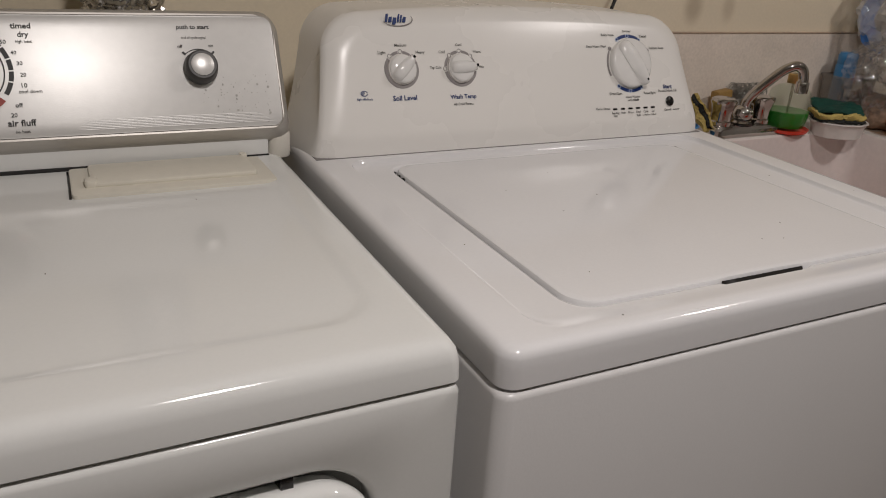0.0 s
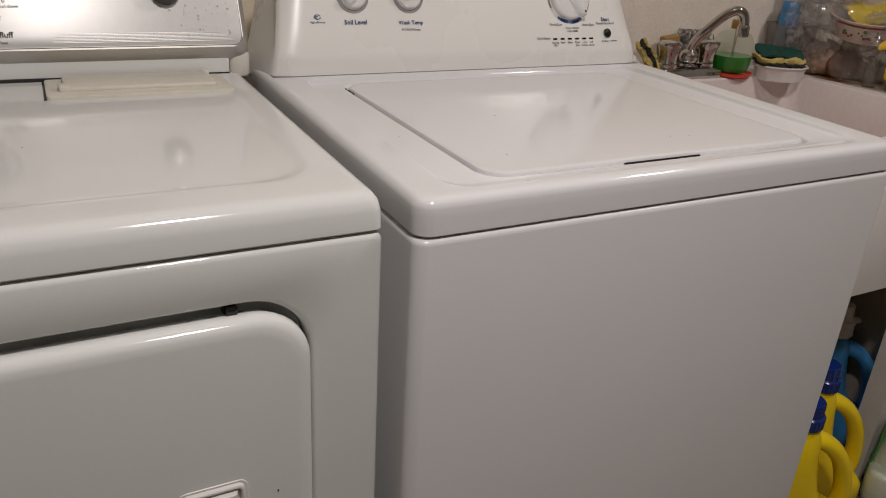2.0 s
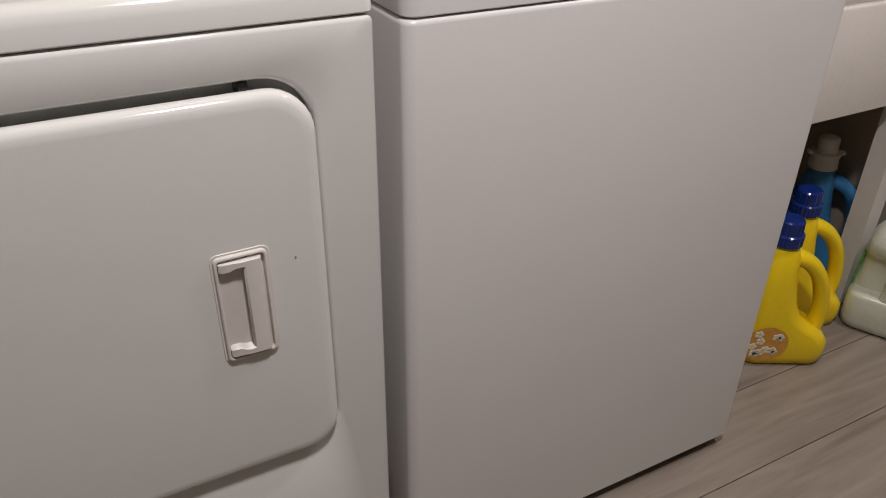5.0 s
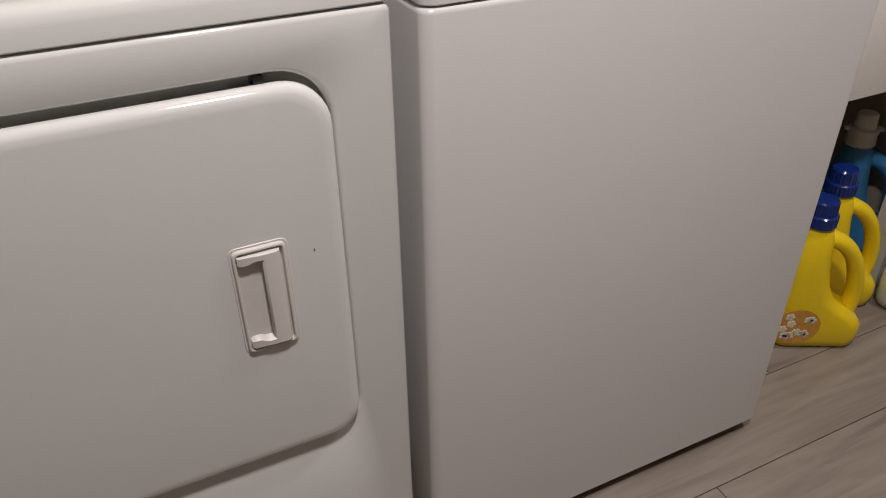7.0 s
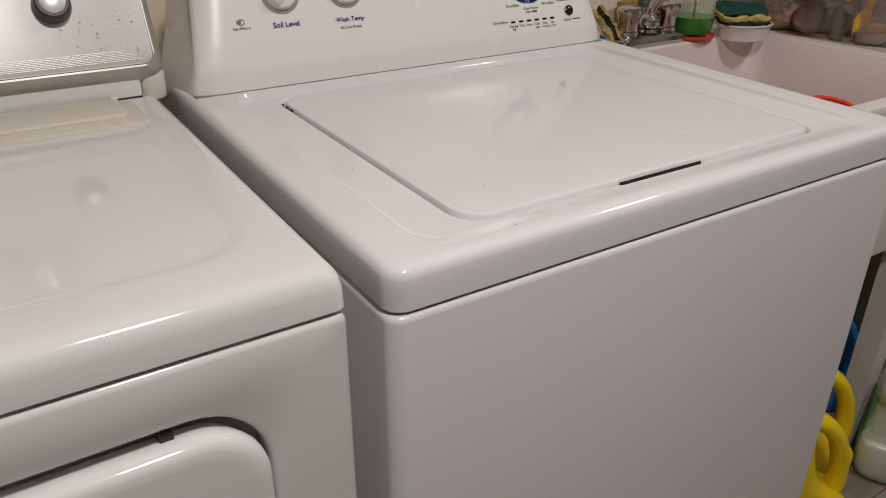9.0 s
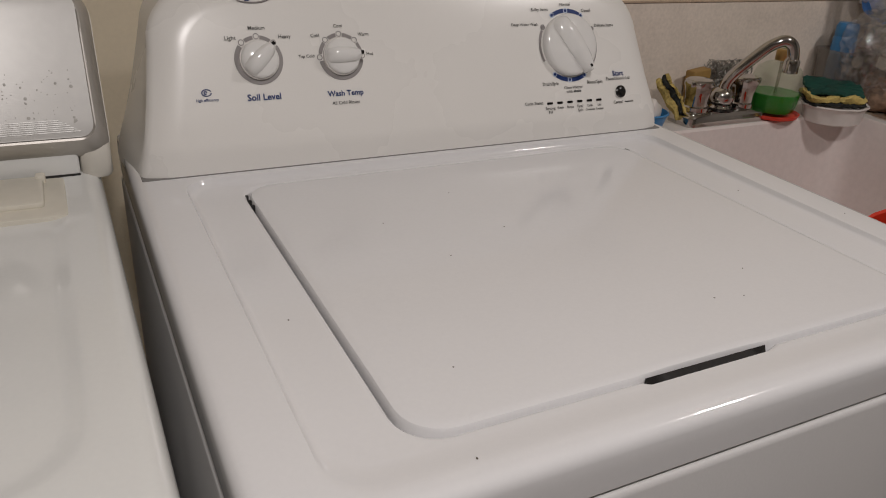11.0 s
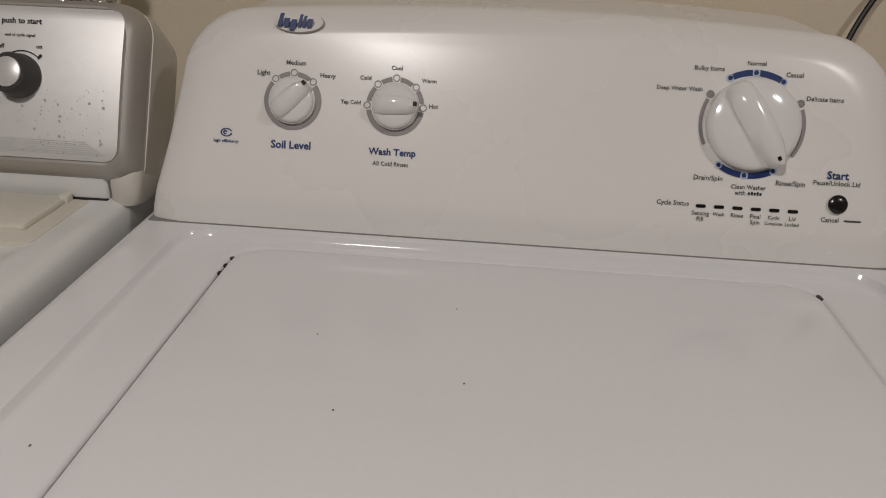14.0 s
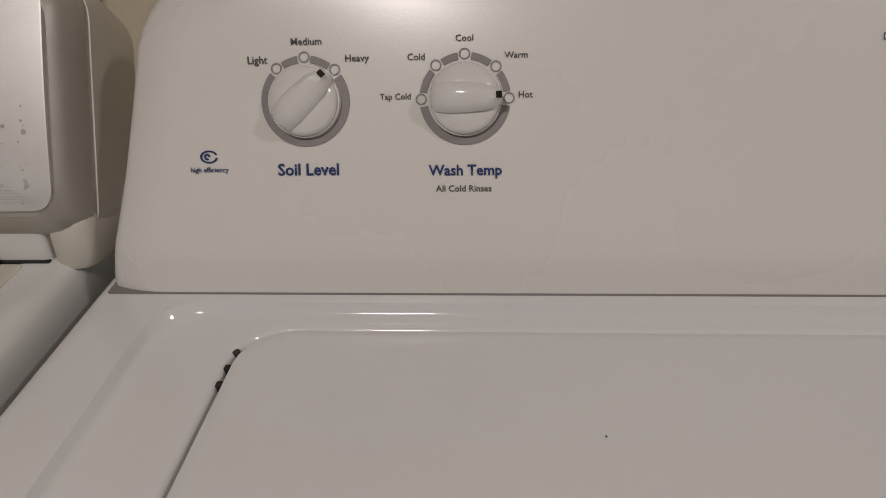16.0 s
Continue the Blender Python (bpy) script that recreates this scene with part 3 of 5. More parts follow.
def cycle_dial():
    x, z = 0.5335, 1.0715
    m = on_face(x, z)
    knob(x, z, 0.0385, 0.021, -58, "cycle_knob", 0.0142)
    for a0, a1 in ((61, 86), (94, 116), (238, 262), (270, 295)):
        bm = nb()
        ring_arc(bm, m, 0.0405, 0.0455, a0, a1)
        part("cycle_arc", bm, blue_print, console, "blue printed arc")
    for a0, a1 in ((153, 206), (-36, 20)):
        bm = nb()
        ring_arc(bm, m, 0.0410, 0.0440, a0, a1)
        part("cycle_arc", bm, mat_ring, console, "grey printed arc")
    for a, col in ((90, blue_print), (119, blue_print), (58, blue_print), (235, blue_print), (266, blue_print), (298, blue_print), (147, mat_ring), (27, mat_ring)):
        c = m @ Matrix.Translation((0.043 * math.cos(radians(a)), 0.043 * math.sin(radians(a)), 0))
        bm = nb()
        ring_arc(bm, c, 0.0022, 0.0033, 0, 360, 0.0004, 14)
        part("stop_mark", bm, pale_print if col is blue_print else col, console)
        bm = nb()
        lathe(bm, [(0.0019, 0), (0.0019, 0.0004)], c, 12)
        part("stop_dot", bm, col, console)
    for text, lx, lz, w in (("Deep Water Wash", 0.4715, 1.0965, 0.038), ("Bulky Items", 0.495, 1.113, 0.0245), ("Normal", 0.5335, 1.1185, 0.0152), ("Casual", 0.565, 1.111, 0.0142), ("Delicate Items", 0.591, 1.0935, 0.030), ("Drain/Spin", 0.501, 1.028, 0.024), ("Clean Washer", 0.535, 1.0225, 0.029), ("with", 0.5285, 1.0178, 0.009), ("Rinse/Spin", 0.569, 1.0272, 0.024), ("Cycle Status", 0.4735, 1.007, 0.027)):
        write(text, w, on_face(lx, lz), grey_print, console)
    bm = nb()
    mm = on_face(0.541, 1.0178)
    for k in range(5):
        bar(bm, mm, -0.006 + 0.0024 * k, -0.0043 + 0.0024 * k, -0.0013, 0.0016 if k % 2 else 0.0010)
    part("brand_bars", bm, dark_print, console, "dark unlettered mark")
    names = (("Sensing", "Fill"), ("Wash",), ("Rinse",), ("Final", "Spin"), ("Cycle", "Complete"), ("Lid", "Locked"))
    widths = {"Sensing": 0.0145, "Fill": 0.0055, "Wash": 0.0098, "Rinse": 0.0100, "Final": 0.0085, "Spin": 0.0078, "Cycle": 0.0095, "Complete": 0.0146, "Lid": 0.0052, "Locked": 0.0112}
    for k, lines in enumerate(names):
        lx = 0.497 + 0.0152 * k
        bm = nb()
        mm = on_face(lx, 1.0058)
        bar(bm, mm, -0.0042, 0.0042, -0.0014, 0.0014, 0.0006, 0.0012)
        part("status_light", bm, black_plastic, console, "small dark status light, off")
        for i, text in enumerate(lines):
            write(text, widths[text], on_face(lx, 1.0000 - 0.0046 * i), grey_print, console)
    m = on_face(0.6085, 1.0135)
    bm = nb()
    lathe(bm, [(0.0088, 0), (0.0088, 0.0006)], m, 28)
    part("button_surround", bm, white_print, console)
    bm = nb()
    lathe(bm, [(0.0078, 0.0004), (0.0078, 0.0022), (0.006, 0.0036), (0.002, 0.0042)], m, 28)
    part("start_button", bm, black_plastic, console, "glossy black start button")
    write("Start", 0.0178, on_face(0.607, 1.0355), blue_print, console, weight=0.00023)
    write("Pause/Unlock Lid", 0.038, on_face(0.6065, 1.0295), grey_print, console)
    write("Cancel", 0.0145, on_face(0.6035, 1.0010), grey_print, console)
    bm = nb()
    bar(bm, on_face(0.622, 1.0010), -0.007, 0.007, -0.0007, 0.0007)
    part("fine_print", bm, grey_print, console)


cycle_dial()


def washer_marks():
    # maker's badge: unlettered slanted strokes over a swoosh
    m = on_face(0.1415, 1.1325)
    for k, (w, h) in enumerate(((0.0036, 0.0115), (0.0048, 0.0075), (0.0050, 0.0095), (0.0026, 0.0112), (0.0026, 0.0100), (0.0046, 0.0075))):
        x = (-0.0175, -0.0125, -0.0062, 0.0003, 0.0042, 0.0082)[k]
        low = -0.0035 - (0.003 if k == 2 else 0)
        bm = nb()
        bar(bm, m @ Matrix(((1, 0.25, 0, 0), (0, 1, 0, 0), (0, 0, 1, 0), (0, 0, 0, 1))), x, x + w, low, low + h, 0.0005, 0.0008)
        part("badge_stroke", bm, blue_print, console, "blue unlettered badge stroke")
    pts = []
    bm = nb()
    for k in range(15):
        t = k / 14
        a = radians(200 + 190 * t)
        pts.append(m @ Vector((0.0005 + 0.0225 * math.cos(a), 0.001 + 0.0095 * math.sin(a), 0.0002)))
    tube(bm, pts, [0.0002 + 0.0008 * math.sin(math.pi * k / 14) for k in range(15)], 6)
    part("badge_swoosh", bm, mat_ring, console, "grey-blue badge swoosh")
    m = on_face(0.0825, 1.0415)
    bm = nb()
    ring_arc(bm, m @ Matrix.Diagonal((1.35, 0.95, 1, 1)), 0.0030, 0.0039, 20, 350)
    part("efficiency_mark", bm, blue_print, console, "small blue oval mark")
    bm = nb()
    ring_arc(bm, m @ Matrix.Translation((-0.001, 0, 0)), 0.0008, 0.0019, 0, 300)
    part("efficiency_mark", bm, blue_print, console)
    write("high efficiency", 0.0225, on_face(0.0825, 1.0345), blue_print, console)


washer_marks()


# ---- dryer ----
dryer = machine("clothes_dryer", "white front-loading clothes dryer with silver control panel beside the washer", "dryer", (-0.39, 0.34, 0))
DX0, DX1, DF = -0.762, -0.025, 0.020


def build_dryer():
    # cabinet with a window for the door in its front
    bm = nb()

    def ring(s, r, y, d=0.0):
        """A rounded frame of extent s in x and z, drawn in by d, at depth y."""
        rs = r if isinstance(r, tuple) else (r,) * 4
        return [(x, y, z) for x, z in rrect(s[0] + d, s[1] - d, s[2] + d, s[3] - d, tuple(max(0.003, q - d * 0.6) for q in rs), 24, 8)]

    front, hole = (DX0, DX1, 0.022, 0.9196), (-0.694, -0.0955, 0.379, 0.8685)
    fr, hr4 = 0.008, (0.038, 0.056, 0.056, 0.038)
    loft(bm, [ring(front, fr, 0.66, 0.006), ring(front, fr, 0.655), ring(front, fr, DF + 0.007), ring(front, fr, DF + 0.0035, 0.0007), ring(front, fr, DF + 0.001, 0.0026), ring(front, fr, DF, 0.006),
              ring(hole, hr4, DF, -0.006), ring(hole, hr4, DF + 0.002, -0.0025), ring(hole, hr4, DF + 0.006, 0.0), ring(hole, hr4, DF + 0.030, 0.001)], True, True)
    part("cabinet", bm, dryer_paint, dryer, "glossy white enamelled dryer cabinet")
    bm = nb()
    box(bm, DX0 + 0.03, DX1 - 0.03, 0.05, 0.64, 0.002, 0.03, 0.01)
    part("plinth", bm, dark_gap, dryer, "dark recessed base")

    # door
    bm = nb()
    grab = (-0.2235, -0.1685, 0.5550, 0.6890)
    door, dr = (-0.690, -0.0980, 0.3735, 0.8595), (0.042, 0.050, 0.050, 0.042)
    loft(bm, [ring(door, dr, DF + 0.020, 0.006), ring(door, dr, DF + 0.002), ring(door, dr, DF - 0.006, 0.0003), ring(door, dr, DF - 0.0105, 0.003), ring(door, dr, DF - 0.0128, 0.008), ring(door, dr, DF - 0.0132, 0.016),
              ring(grab, 0.006, DF - 0.0132), ring(grab, 0.006, DF + 0.024)])
    leaf = part("door", bm, dryer_paint, dryer, "closed white dryer door with rounded corners")
    bm = nb()
    box(bm, -0.170, -0.160, DF + 0.004, DF + 0.028, 0.852, 0.868, 0.001)
    part("door_catch", bm, black_plastic, dryer, "small black door catch")

    # handle: stepped frame, hollow on one side, grip bar on the other
    y0 = DF - 0.0132
    hx0, hx1, hz0, hz1 = -0.2255, -0.1665, 0.553, 0.691
    bm = nb()

    def hr(d, y, r=0.006):
        return [(x, y, z) for x, z in rrect(hx0 + d, hx1 - d, hz0 + d, hz1 - d, r, 4, 4)]

    loft(bm, [hr(-0.0035, y0 + 0.0008, 0.009), hr(-0.0022, y0 - 0.0008, 0.008), hr(-0.0010, y0 - 0.0008, 0.008), hr(0.0002, y0 - 0.0004, 0.007), hr(0.0008, y0 - 0.0038), hr(0.0018, y0 - 0.0046), hr(0.0034, y0 - 0.0046, 0.005), hr(0.0040, y0 - 0.0040, 0.005), hr(0.0046, y0 + 0.002, 0.004), hr(0.0056, y0 + 0.034, 0.004)])
    handle = part("handle", bm, white_plastic, leaf, "white moulded pull handle")
    bm = nb()
    # grip bar, its free edge bevelled towards the hollow
    prof = [(-0.1945, y0 - 0.0062), (-0.1925, y0 - 0.0086), (-0.1790, y0 - 0.0086), (-0.1752, y0 - 0.0070), (-0.1740, y0 - 0.0040), (-0.1740, y0 + 0.0330), (-0.1905, y0 + 0.0330), (-0.1935, y0 + 0.004)]
    rims = ((hz0 + 0.0068, 0.0012), (hz0 + 0.0080, 0.0), (hz1 - 0.0080, 0.0), (hz1 - 0.0068, 0.0012))
    loft(bm, [[(x, y + (e if y < y0 else 0), z) for x, y in prof] for z, e in rims])
    part("grip_bar", bm, white_plastic, handle)
    for up in (1, -1):
        # wavy end piece that carries the grip
        zc = hz1 - 0.0070 if up > 0 else hz0 + 0.0070
        lp = []
        for x, t, out in ((hx0 + 0.0050, 0.0105, 0.0045), (hx0 + 0.0085, 0.0115, 0.0066), (hx0 + 0.0165, 0.0115, 0.0070), (hx0 + 0.0205, 0.0090, 0.0074), (hx0 + 0.0260, 0.0080, 0.0084), (hx0 + 0.0335, 0.0085, 0.0086)):
            lp.append([(x, y0 + 0.0330, zc), (x, y0 - out + 0.001, zc), (x, y0 - out, zc - up * 0.001), (x, y0 - out, zc - up * (t - 0.001)), (x, y0 - out + 0.001, zc - up * t), (x, y0 + 0.0330, zc - up * (t + (0.014 if up < 0 else 0.002)))])
        loft(bm := nb(), lp)
        part("handle_end", bm, white_plastic, handle)

    # top panel with its shallow sunk field
    def lift(y):
        return 0.012 * max(0.0, y)

    loops = []

    def r2(d, z, r, s=(DX0 - 0.001, DX1 + 0.001, DF + 0.0005, 0.66)):
        loops.append([(x, y, z + (lift(y) if z > 0.94 else 0)) for x, y in rrect(s[0] + d, s[1] - d, s[2] + d, s[3] - d, r, 16, 6)])

    r2(0.014, 0.9220, 0.008)
    r2(0.002, 0.9212, 0.010)
    r2(0.0, 0.9230, 0.010)
    r2(0.0005, 0.940, 0.011)
    r2(0.0025, 0.9485, 0.012)
    r2(0.0065, 0.9540, 0.013)
    r2(0.013, 0.9568, 0.016)
    r2(0.018, 0.9573, 0.018)
    r2(0.024, 0.9573, 0.020)
    s = (-0.70, -0.062, 0.078, 0.60)
    r2(-0.006, 0.9573, 0.05, s)
    r2(0, 0.9572, 0.05, s)
    r2(0.004, 0.9566, 0.05, s)
    r2(0.009, 0.9552, 0.05, s)
    r2(0.015, 0.9547, 0.045, s)
    r2(0.024, 0.9546, 0.045, s)
    r2(0.034, 0.9546, 0.040, s)
    bm = nb()
    loft(bm, loops)
    part("top_panel", bm, dryer_paint, dryer, "glossy white enamelled dryer top")
    bm = nb()
    box(bm, DX0 + 0.010, DX1 - 0.010, DF + 0.010, 0.645, 0.912, 0.928, 0.008)
    part("seam_gasket", bm, dark_gap, dryer, "dark seam under the dryer top")

    # lint screen cover
    z = 0.9612
    bm = nb()
    box(bm, -0.282, -0.060, 0.432, 0.5335, z - 0.006, z + 0.0030, 0.006, 0.0010)
    lint = part("lint_cover", bm, cream_plastic, dryer, "yellowed plastic lint screen cover")
    bm = nb()
    box(bm, -0.262, -0.078, 0.455, 0.529, z + 0.001, z + 0.0085, 0.005, 0.003)
    part("lint_handle", bm, cream_plastic, lint)
    bm = nb()
    box(bm, -0.268, -0.255, 0.455, 0.475, z + 0.001, z + 0.0105, 0.003, 0.002)
    part("lint_tab", bm, cream_plastic, lint)
    bm = nb()
    box(bm, -0.085, -0.076, 0.520, 0.533, z + 0.001, z + 0.0105, 0.003, 0.002)
    part("lint_tab", bm, cream_plastic, lint)
    bm = nb()
    box(bm, -0.2850, -0.2822, 0.434, 0.5335, z - 0.006, z + 0.0002, 0.001)
    part("lint_slot", bm, black_plastic, dryer)


build_dryer()
DLEAN = math.sqrt(1 + 0.45 ** 2)
DFACE = Matrix(((1, 0, 0, 0), (0, 0.45 / DLEAN, -1 / DLEAN, 0.526), (0, 1 / DLEAN, 0.45 / DLEAN, 1.0), (0, 0, 0, 1)))


def on_dryer(x, z, turn=0.0):
    q = (z - 1.0690) / 0.0640
    return DFACE @ Matrix.Translation((x, (z - 1.0022) * DLEAN, 0.0003 + 0.0022 * max(0.0, 1 - q * q))) @ pose(0, 0, 0, 0, 0, turn)


def dryer_console():
    def lp(x0, x1, z0, z1, r, out):
        return [DFACE @ Vector((x, (z - 1.0) * DLEAN, out)) for x, z in rrect(x0, x1, z0, z1, r, 6, 7)]

    X0, X1, Z0, Z1 = -0.757, -0.0132, 0.9895, 1.1430
    bm = nb()
    rr = (0.016, 0.026, 0.026, 0.016)
    loft(bm, [lp(X0 + 0.02, X1 - 0.018, Z0 - 0.004, Z1 - 0.03, rr, -0.125), lp(X0 + 0.006, X1 - 0.006, Z0 - 0.001, Z1 - 0.008, rr, -0.10), lp(X0, X1 + 0.001, Z0, Z1 - 0.001, rr, -0.05), lp(X0, X1 + 0.001, Z0, Z1 - 0.001, rr, -0.029), lp(X0 + 0.004, X1 - 0.003, Z0 + 0.003, Z1 - 0.004, rr, -0.028)])
    part("console_body", bm, ivory_plastic, dryer, "off-white plastic console body")
    bm = nb()
    inner = (0.010, 0.018, 0.018, 0.010)
    loft(bm, [lp(X0 + i, X1 - i, Z0 + low, Z1 - top, q, out) for i, low, top, q, out in ((0.003, 0.003, 0.003, rr, -0.0285), (0.0, 0.0, 0.0, rr, -0.025), (0.0008, 0.0008, 0.0006, rr, -0.018), (0.0040, 0.0050, 0.0025, rr, -0.0075), (0.0075, 0.0095, 0.0050, rr, -0.0022), (0.0105, 0.0125, 0.0080, rr, 0.0002), (0.0118, 0.0145, 0.0098, inner, 0.0), (0.0126, 0.0153, 0.0106, inner, -0.0012), (0.0140, 0.0165, 0.0120, inner, -0.002))])
    part("console_frame", bm, frame_silver, dryer, "silver-grey bezel round the control panel")
    # the panel bows out slightly between its upper and lower edges
    bm = nb()
    a0, a1, b0, b1 = X0 + 0.0128, X1 - 0.0128, Z0 + 0.0155, Z1 - 0.0108
    loops = []
    for k in range(29):
        z = b0 + (b1 - b0) * 0.5 * (1 - math.cos(math.pi * k / 28))
        e = min(z - b0, b1 - z)
        d = 0.012 - math.sqrt(max(0.0, 0.012 ** 2 - max(0.0, 0.012 - e) ** 2))
        bow = 0.0022 * (1 - (2 * (z - b0) / (b1 - b0) - 1) ** 2)
        loops.append([DFACE @ Vector((x, (z - 1.0) * DLEAN, out)) for x, out in ((a0 + d, -0.003), (a0 + d, bow - 0.0004), (a0 + d + 0.001, bow), (a1 - d - 0.001, bow), (a1 - d, bow - 0.0004), (a1 - d, -0.003))])
    loft(bm, loops)
    panel = part("control_panel", bm, silver_panel, dryer, "brushed silver control panel with corrosion specks")
    for k in range(7):
        bm = nb()
        bar(bm, on_dryer(-0.150, 1.0125 + 0.0017 * k), -0.115 + 0.001 * k, 0.112 - 0.003 * k, -0.0003, 0.0003, 0.00012, 0.0002)
        part("panel_rib", bm, silver_panel, panel)
    # riser between deck and console
    bm = nb()
    box(bm, -0.75, -0.044, 0.536, 0.655, 0.957, 0.9935, 0.004)
    part("riser", bm, dryer_paint, dryer)
    bm = nb()
    box(bm, -0.750, -0.0445, 0.5345, 0.545, 0.9600, 0.9655, 0.001)
    part("riser_seam", bm, dark_gap, dryer)
    bm = nb()
    box(bm, -0.0435, -0.0135, 0.534, 0.655, 0.958, 0.9935, 0.012, 0.004)
    part("end_cap", bm, ivory_plastic, dryer)
    # start knob
    m = on_dryer(-0.1210, 1.0745)
    bm = nb()
    lathe(bm, [(0.0200, 0), (0.0205, 0.004), (0.0190, 0.010), (0.0185, 0.018), (0.0165, 0.0205), (0.0135, 0.0205)], m, 36)
    k = part("start_knob", bm, charcoal_rubber, dryer, "charcoal knob with brushed metal cap")
    bm = nb()
    lathe(bm, [(0.0135, 0.0195), (0.0135, 0.0215), (0.0125, 0.0222), (0.001, 0.0224)], m, 36)
    part("knob_cap", bm, cap_metal, k, "brushed metal cap")
    bm = nb()
    ring_arc(bm, m, 0.0235, 0.0244, 50, 130)
    part("signal_arc", bm, dark_print, panel)
    for a in (48, 132):
        bm = nb()
        mm = m @ pose(0.0255 * math.cos(radians(a)), 0.0255 * math.sin(radians(a)), 0, 0, 0, a - 90)
        bar(bm, mm, -0.0012, 0.0012, -0.0025, 0.0025, 0.0004, 0.0006)
        part("signal_mark", bm, dark_print, panel)
    write("push to start", 0.0385, on_dryer(-0.1240, 1.1215), dark_print, panel, weight=0.00023)
    write("end of cycle signal", 0.029, on_dryer(-0.1245, 1.1095), grey_print, panel)
    write("off", 0.0062, on_dryer(-0.1420, 1.0995), dark_print, panel)
    write("on", 0.0055, on_dryer(-0.1050, 1.1003), dark_print, panel)
    # timer
    c = on_dryer(-0.3735, 1.0760)
    bm = nb()
    lathe(bm, [(0.036, 0), (0.036, 0.006), (0.031, 0.016), (0.028, 0.024), (0.02, 0.026)], c, 40)
    part("timer_knob", bm, charcoal_rubber, dryer, "large charcoal timer knob")
    bm = nb()
    ring_arc(bm, c, 0.0405, 0.0420, 0, 360)
    part("timer_ring", bm, dark_print, panel)
    for a0, a1 in ((-33, -16), (-14, -1), (1, 15), (17, 32), (34, 52), (54, 80), (-118, -58)):
        bm = nb()
        ring_arc(bm, c, 0.0455, 0.0505, a0, a1)
        part("timer_scale", bm, dark_print, panel)
    bm = nb()
    ring_arc(bm, c, 0.0445, 0.0515, -50, -41)
    part("timer_scale", bm, red_print, panel, "red off mark")
    for text, x, z, w in (("timed", -0.3105, 1.1262, 0.0205), ("dry", -0.3095, 1.1172, 0.0115), ("high heat", -0.3095, 1.1100, 0.0165), ("50", -0.3300, 1.1095, 0.0062), ("40", -0.3208, 1.0985, 0.0058), ("30", -0.3163, 1.0873, 0.0058), ("20", -0.3140, 1.0755, 0.0058), ("10", -0.3150, 1.0645, 0.0058), ("cool down", -0.3090, 1.0583, 0.0235), ("off", -0.3225, 1.0445, 0.0078), ("20", -0.3283, 1.0345, 0.0062), ("air fluff", -0.3220, 1.0262, 0.0285), ("no heat", -0.3220, 1.0175, 0.0145)):
        write(text, w, on_dryer(x, z - 0.004), dark_print if text not in ("high heat", "no heat", "cool down") else grey_print, panel, weight=0.00023 if text in ("timed", "dry", "air fluff") else 0.00014)
    # corrosion specks
    rnd = random.Random(5)
    for k in range(84):
        x = -0.040 - 0.085 * rnd.random() ** 1.4
        z = 1.012 + 0.055 * rnd.random()
        if abs(x + 0.1245) < 0.022 and z > 1.056:
            continue
        r = 0.0004 + 0.0014 * rnd.random() ** 3
        bm = nb()
        lathe(bm, [(r, 0), (r * 0.7, 0.00008)], on_dryer(x, z, 360 * rnd.random()) @ Matrix.Diagonal((1, 0.6 + 0.6 * rnd.random(), 1, 1)), 7)
        part("corrosion_speck", bm, corroded, panel)


dryer_console()


# ---- foil duct and cords behind the machines ----
def foil_duct():
    rnd = random.Random(3)
    bm = nb()
    prof = []
    for k in range(120):
        prof.append((0.054 + 0.0030 * math.sin(k * 1.05), 0.02 + 0.40 * k / 119))
    lathe(bm, prof, Matrix.Translation((0, 0, 0)), 96)
    crumple(bm, 0.008, 45, 2.0)
    crumple(bm, 0.005, 130, 5.0)
    ob = part("vent_duct", bm, foil, None, "", 12)
    ob.matrix_world = pose(-0.185, 0.765, 0.93)
    tagged(ob, "crinkled foil vent duct rising behind the dryer", "duct")


foil_duct()
bm = nb()
tube(bm, bend([(0.705, 0.80, 0.90), (0.71, 0.83, 1.05), (0.735, 0.846, 1.135), (0.78, 0.849, 1.20), (0.86, 0.850, 1.28), (0.98, 0.850, 1.36)]), 0.0035, 8)
tagged(part("power_cord", bm, cord_black), "thin black cord running up the wall behind the washer", "cord")
bm = nb()
tube(bm, bend([(-0.0125, 0.10, 0.006), (-0.011, 0.06, 0.10), (-0.0135, 0.07, 0.16), (-0.012, 0.11, 0.20), (-0.011, 0.20, 0.10), (-0.012, 0.30, 0.006)]), 0.0028, 8)
tagged(part("loose_wire", bm, copper_wire), "thin brown cord in the gap between the machines", "cord")


# ---- laundry tub ----
tub = machine("laundry_tub", "pinkish-white moulded laundry tub on legs beside the washer", "sink", (1.075, 0.52, 0))
RIM = 0.870


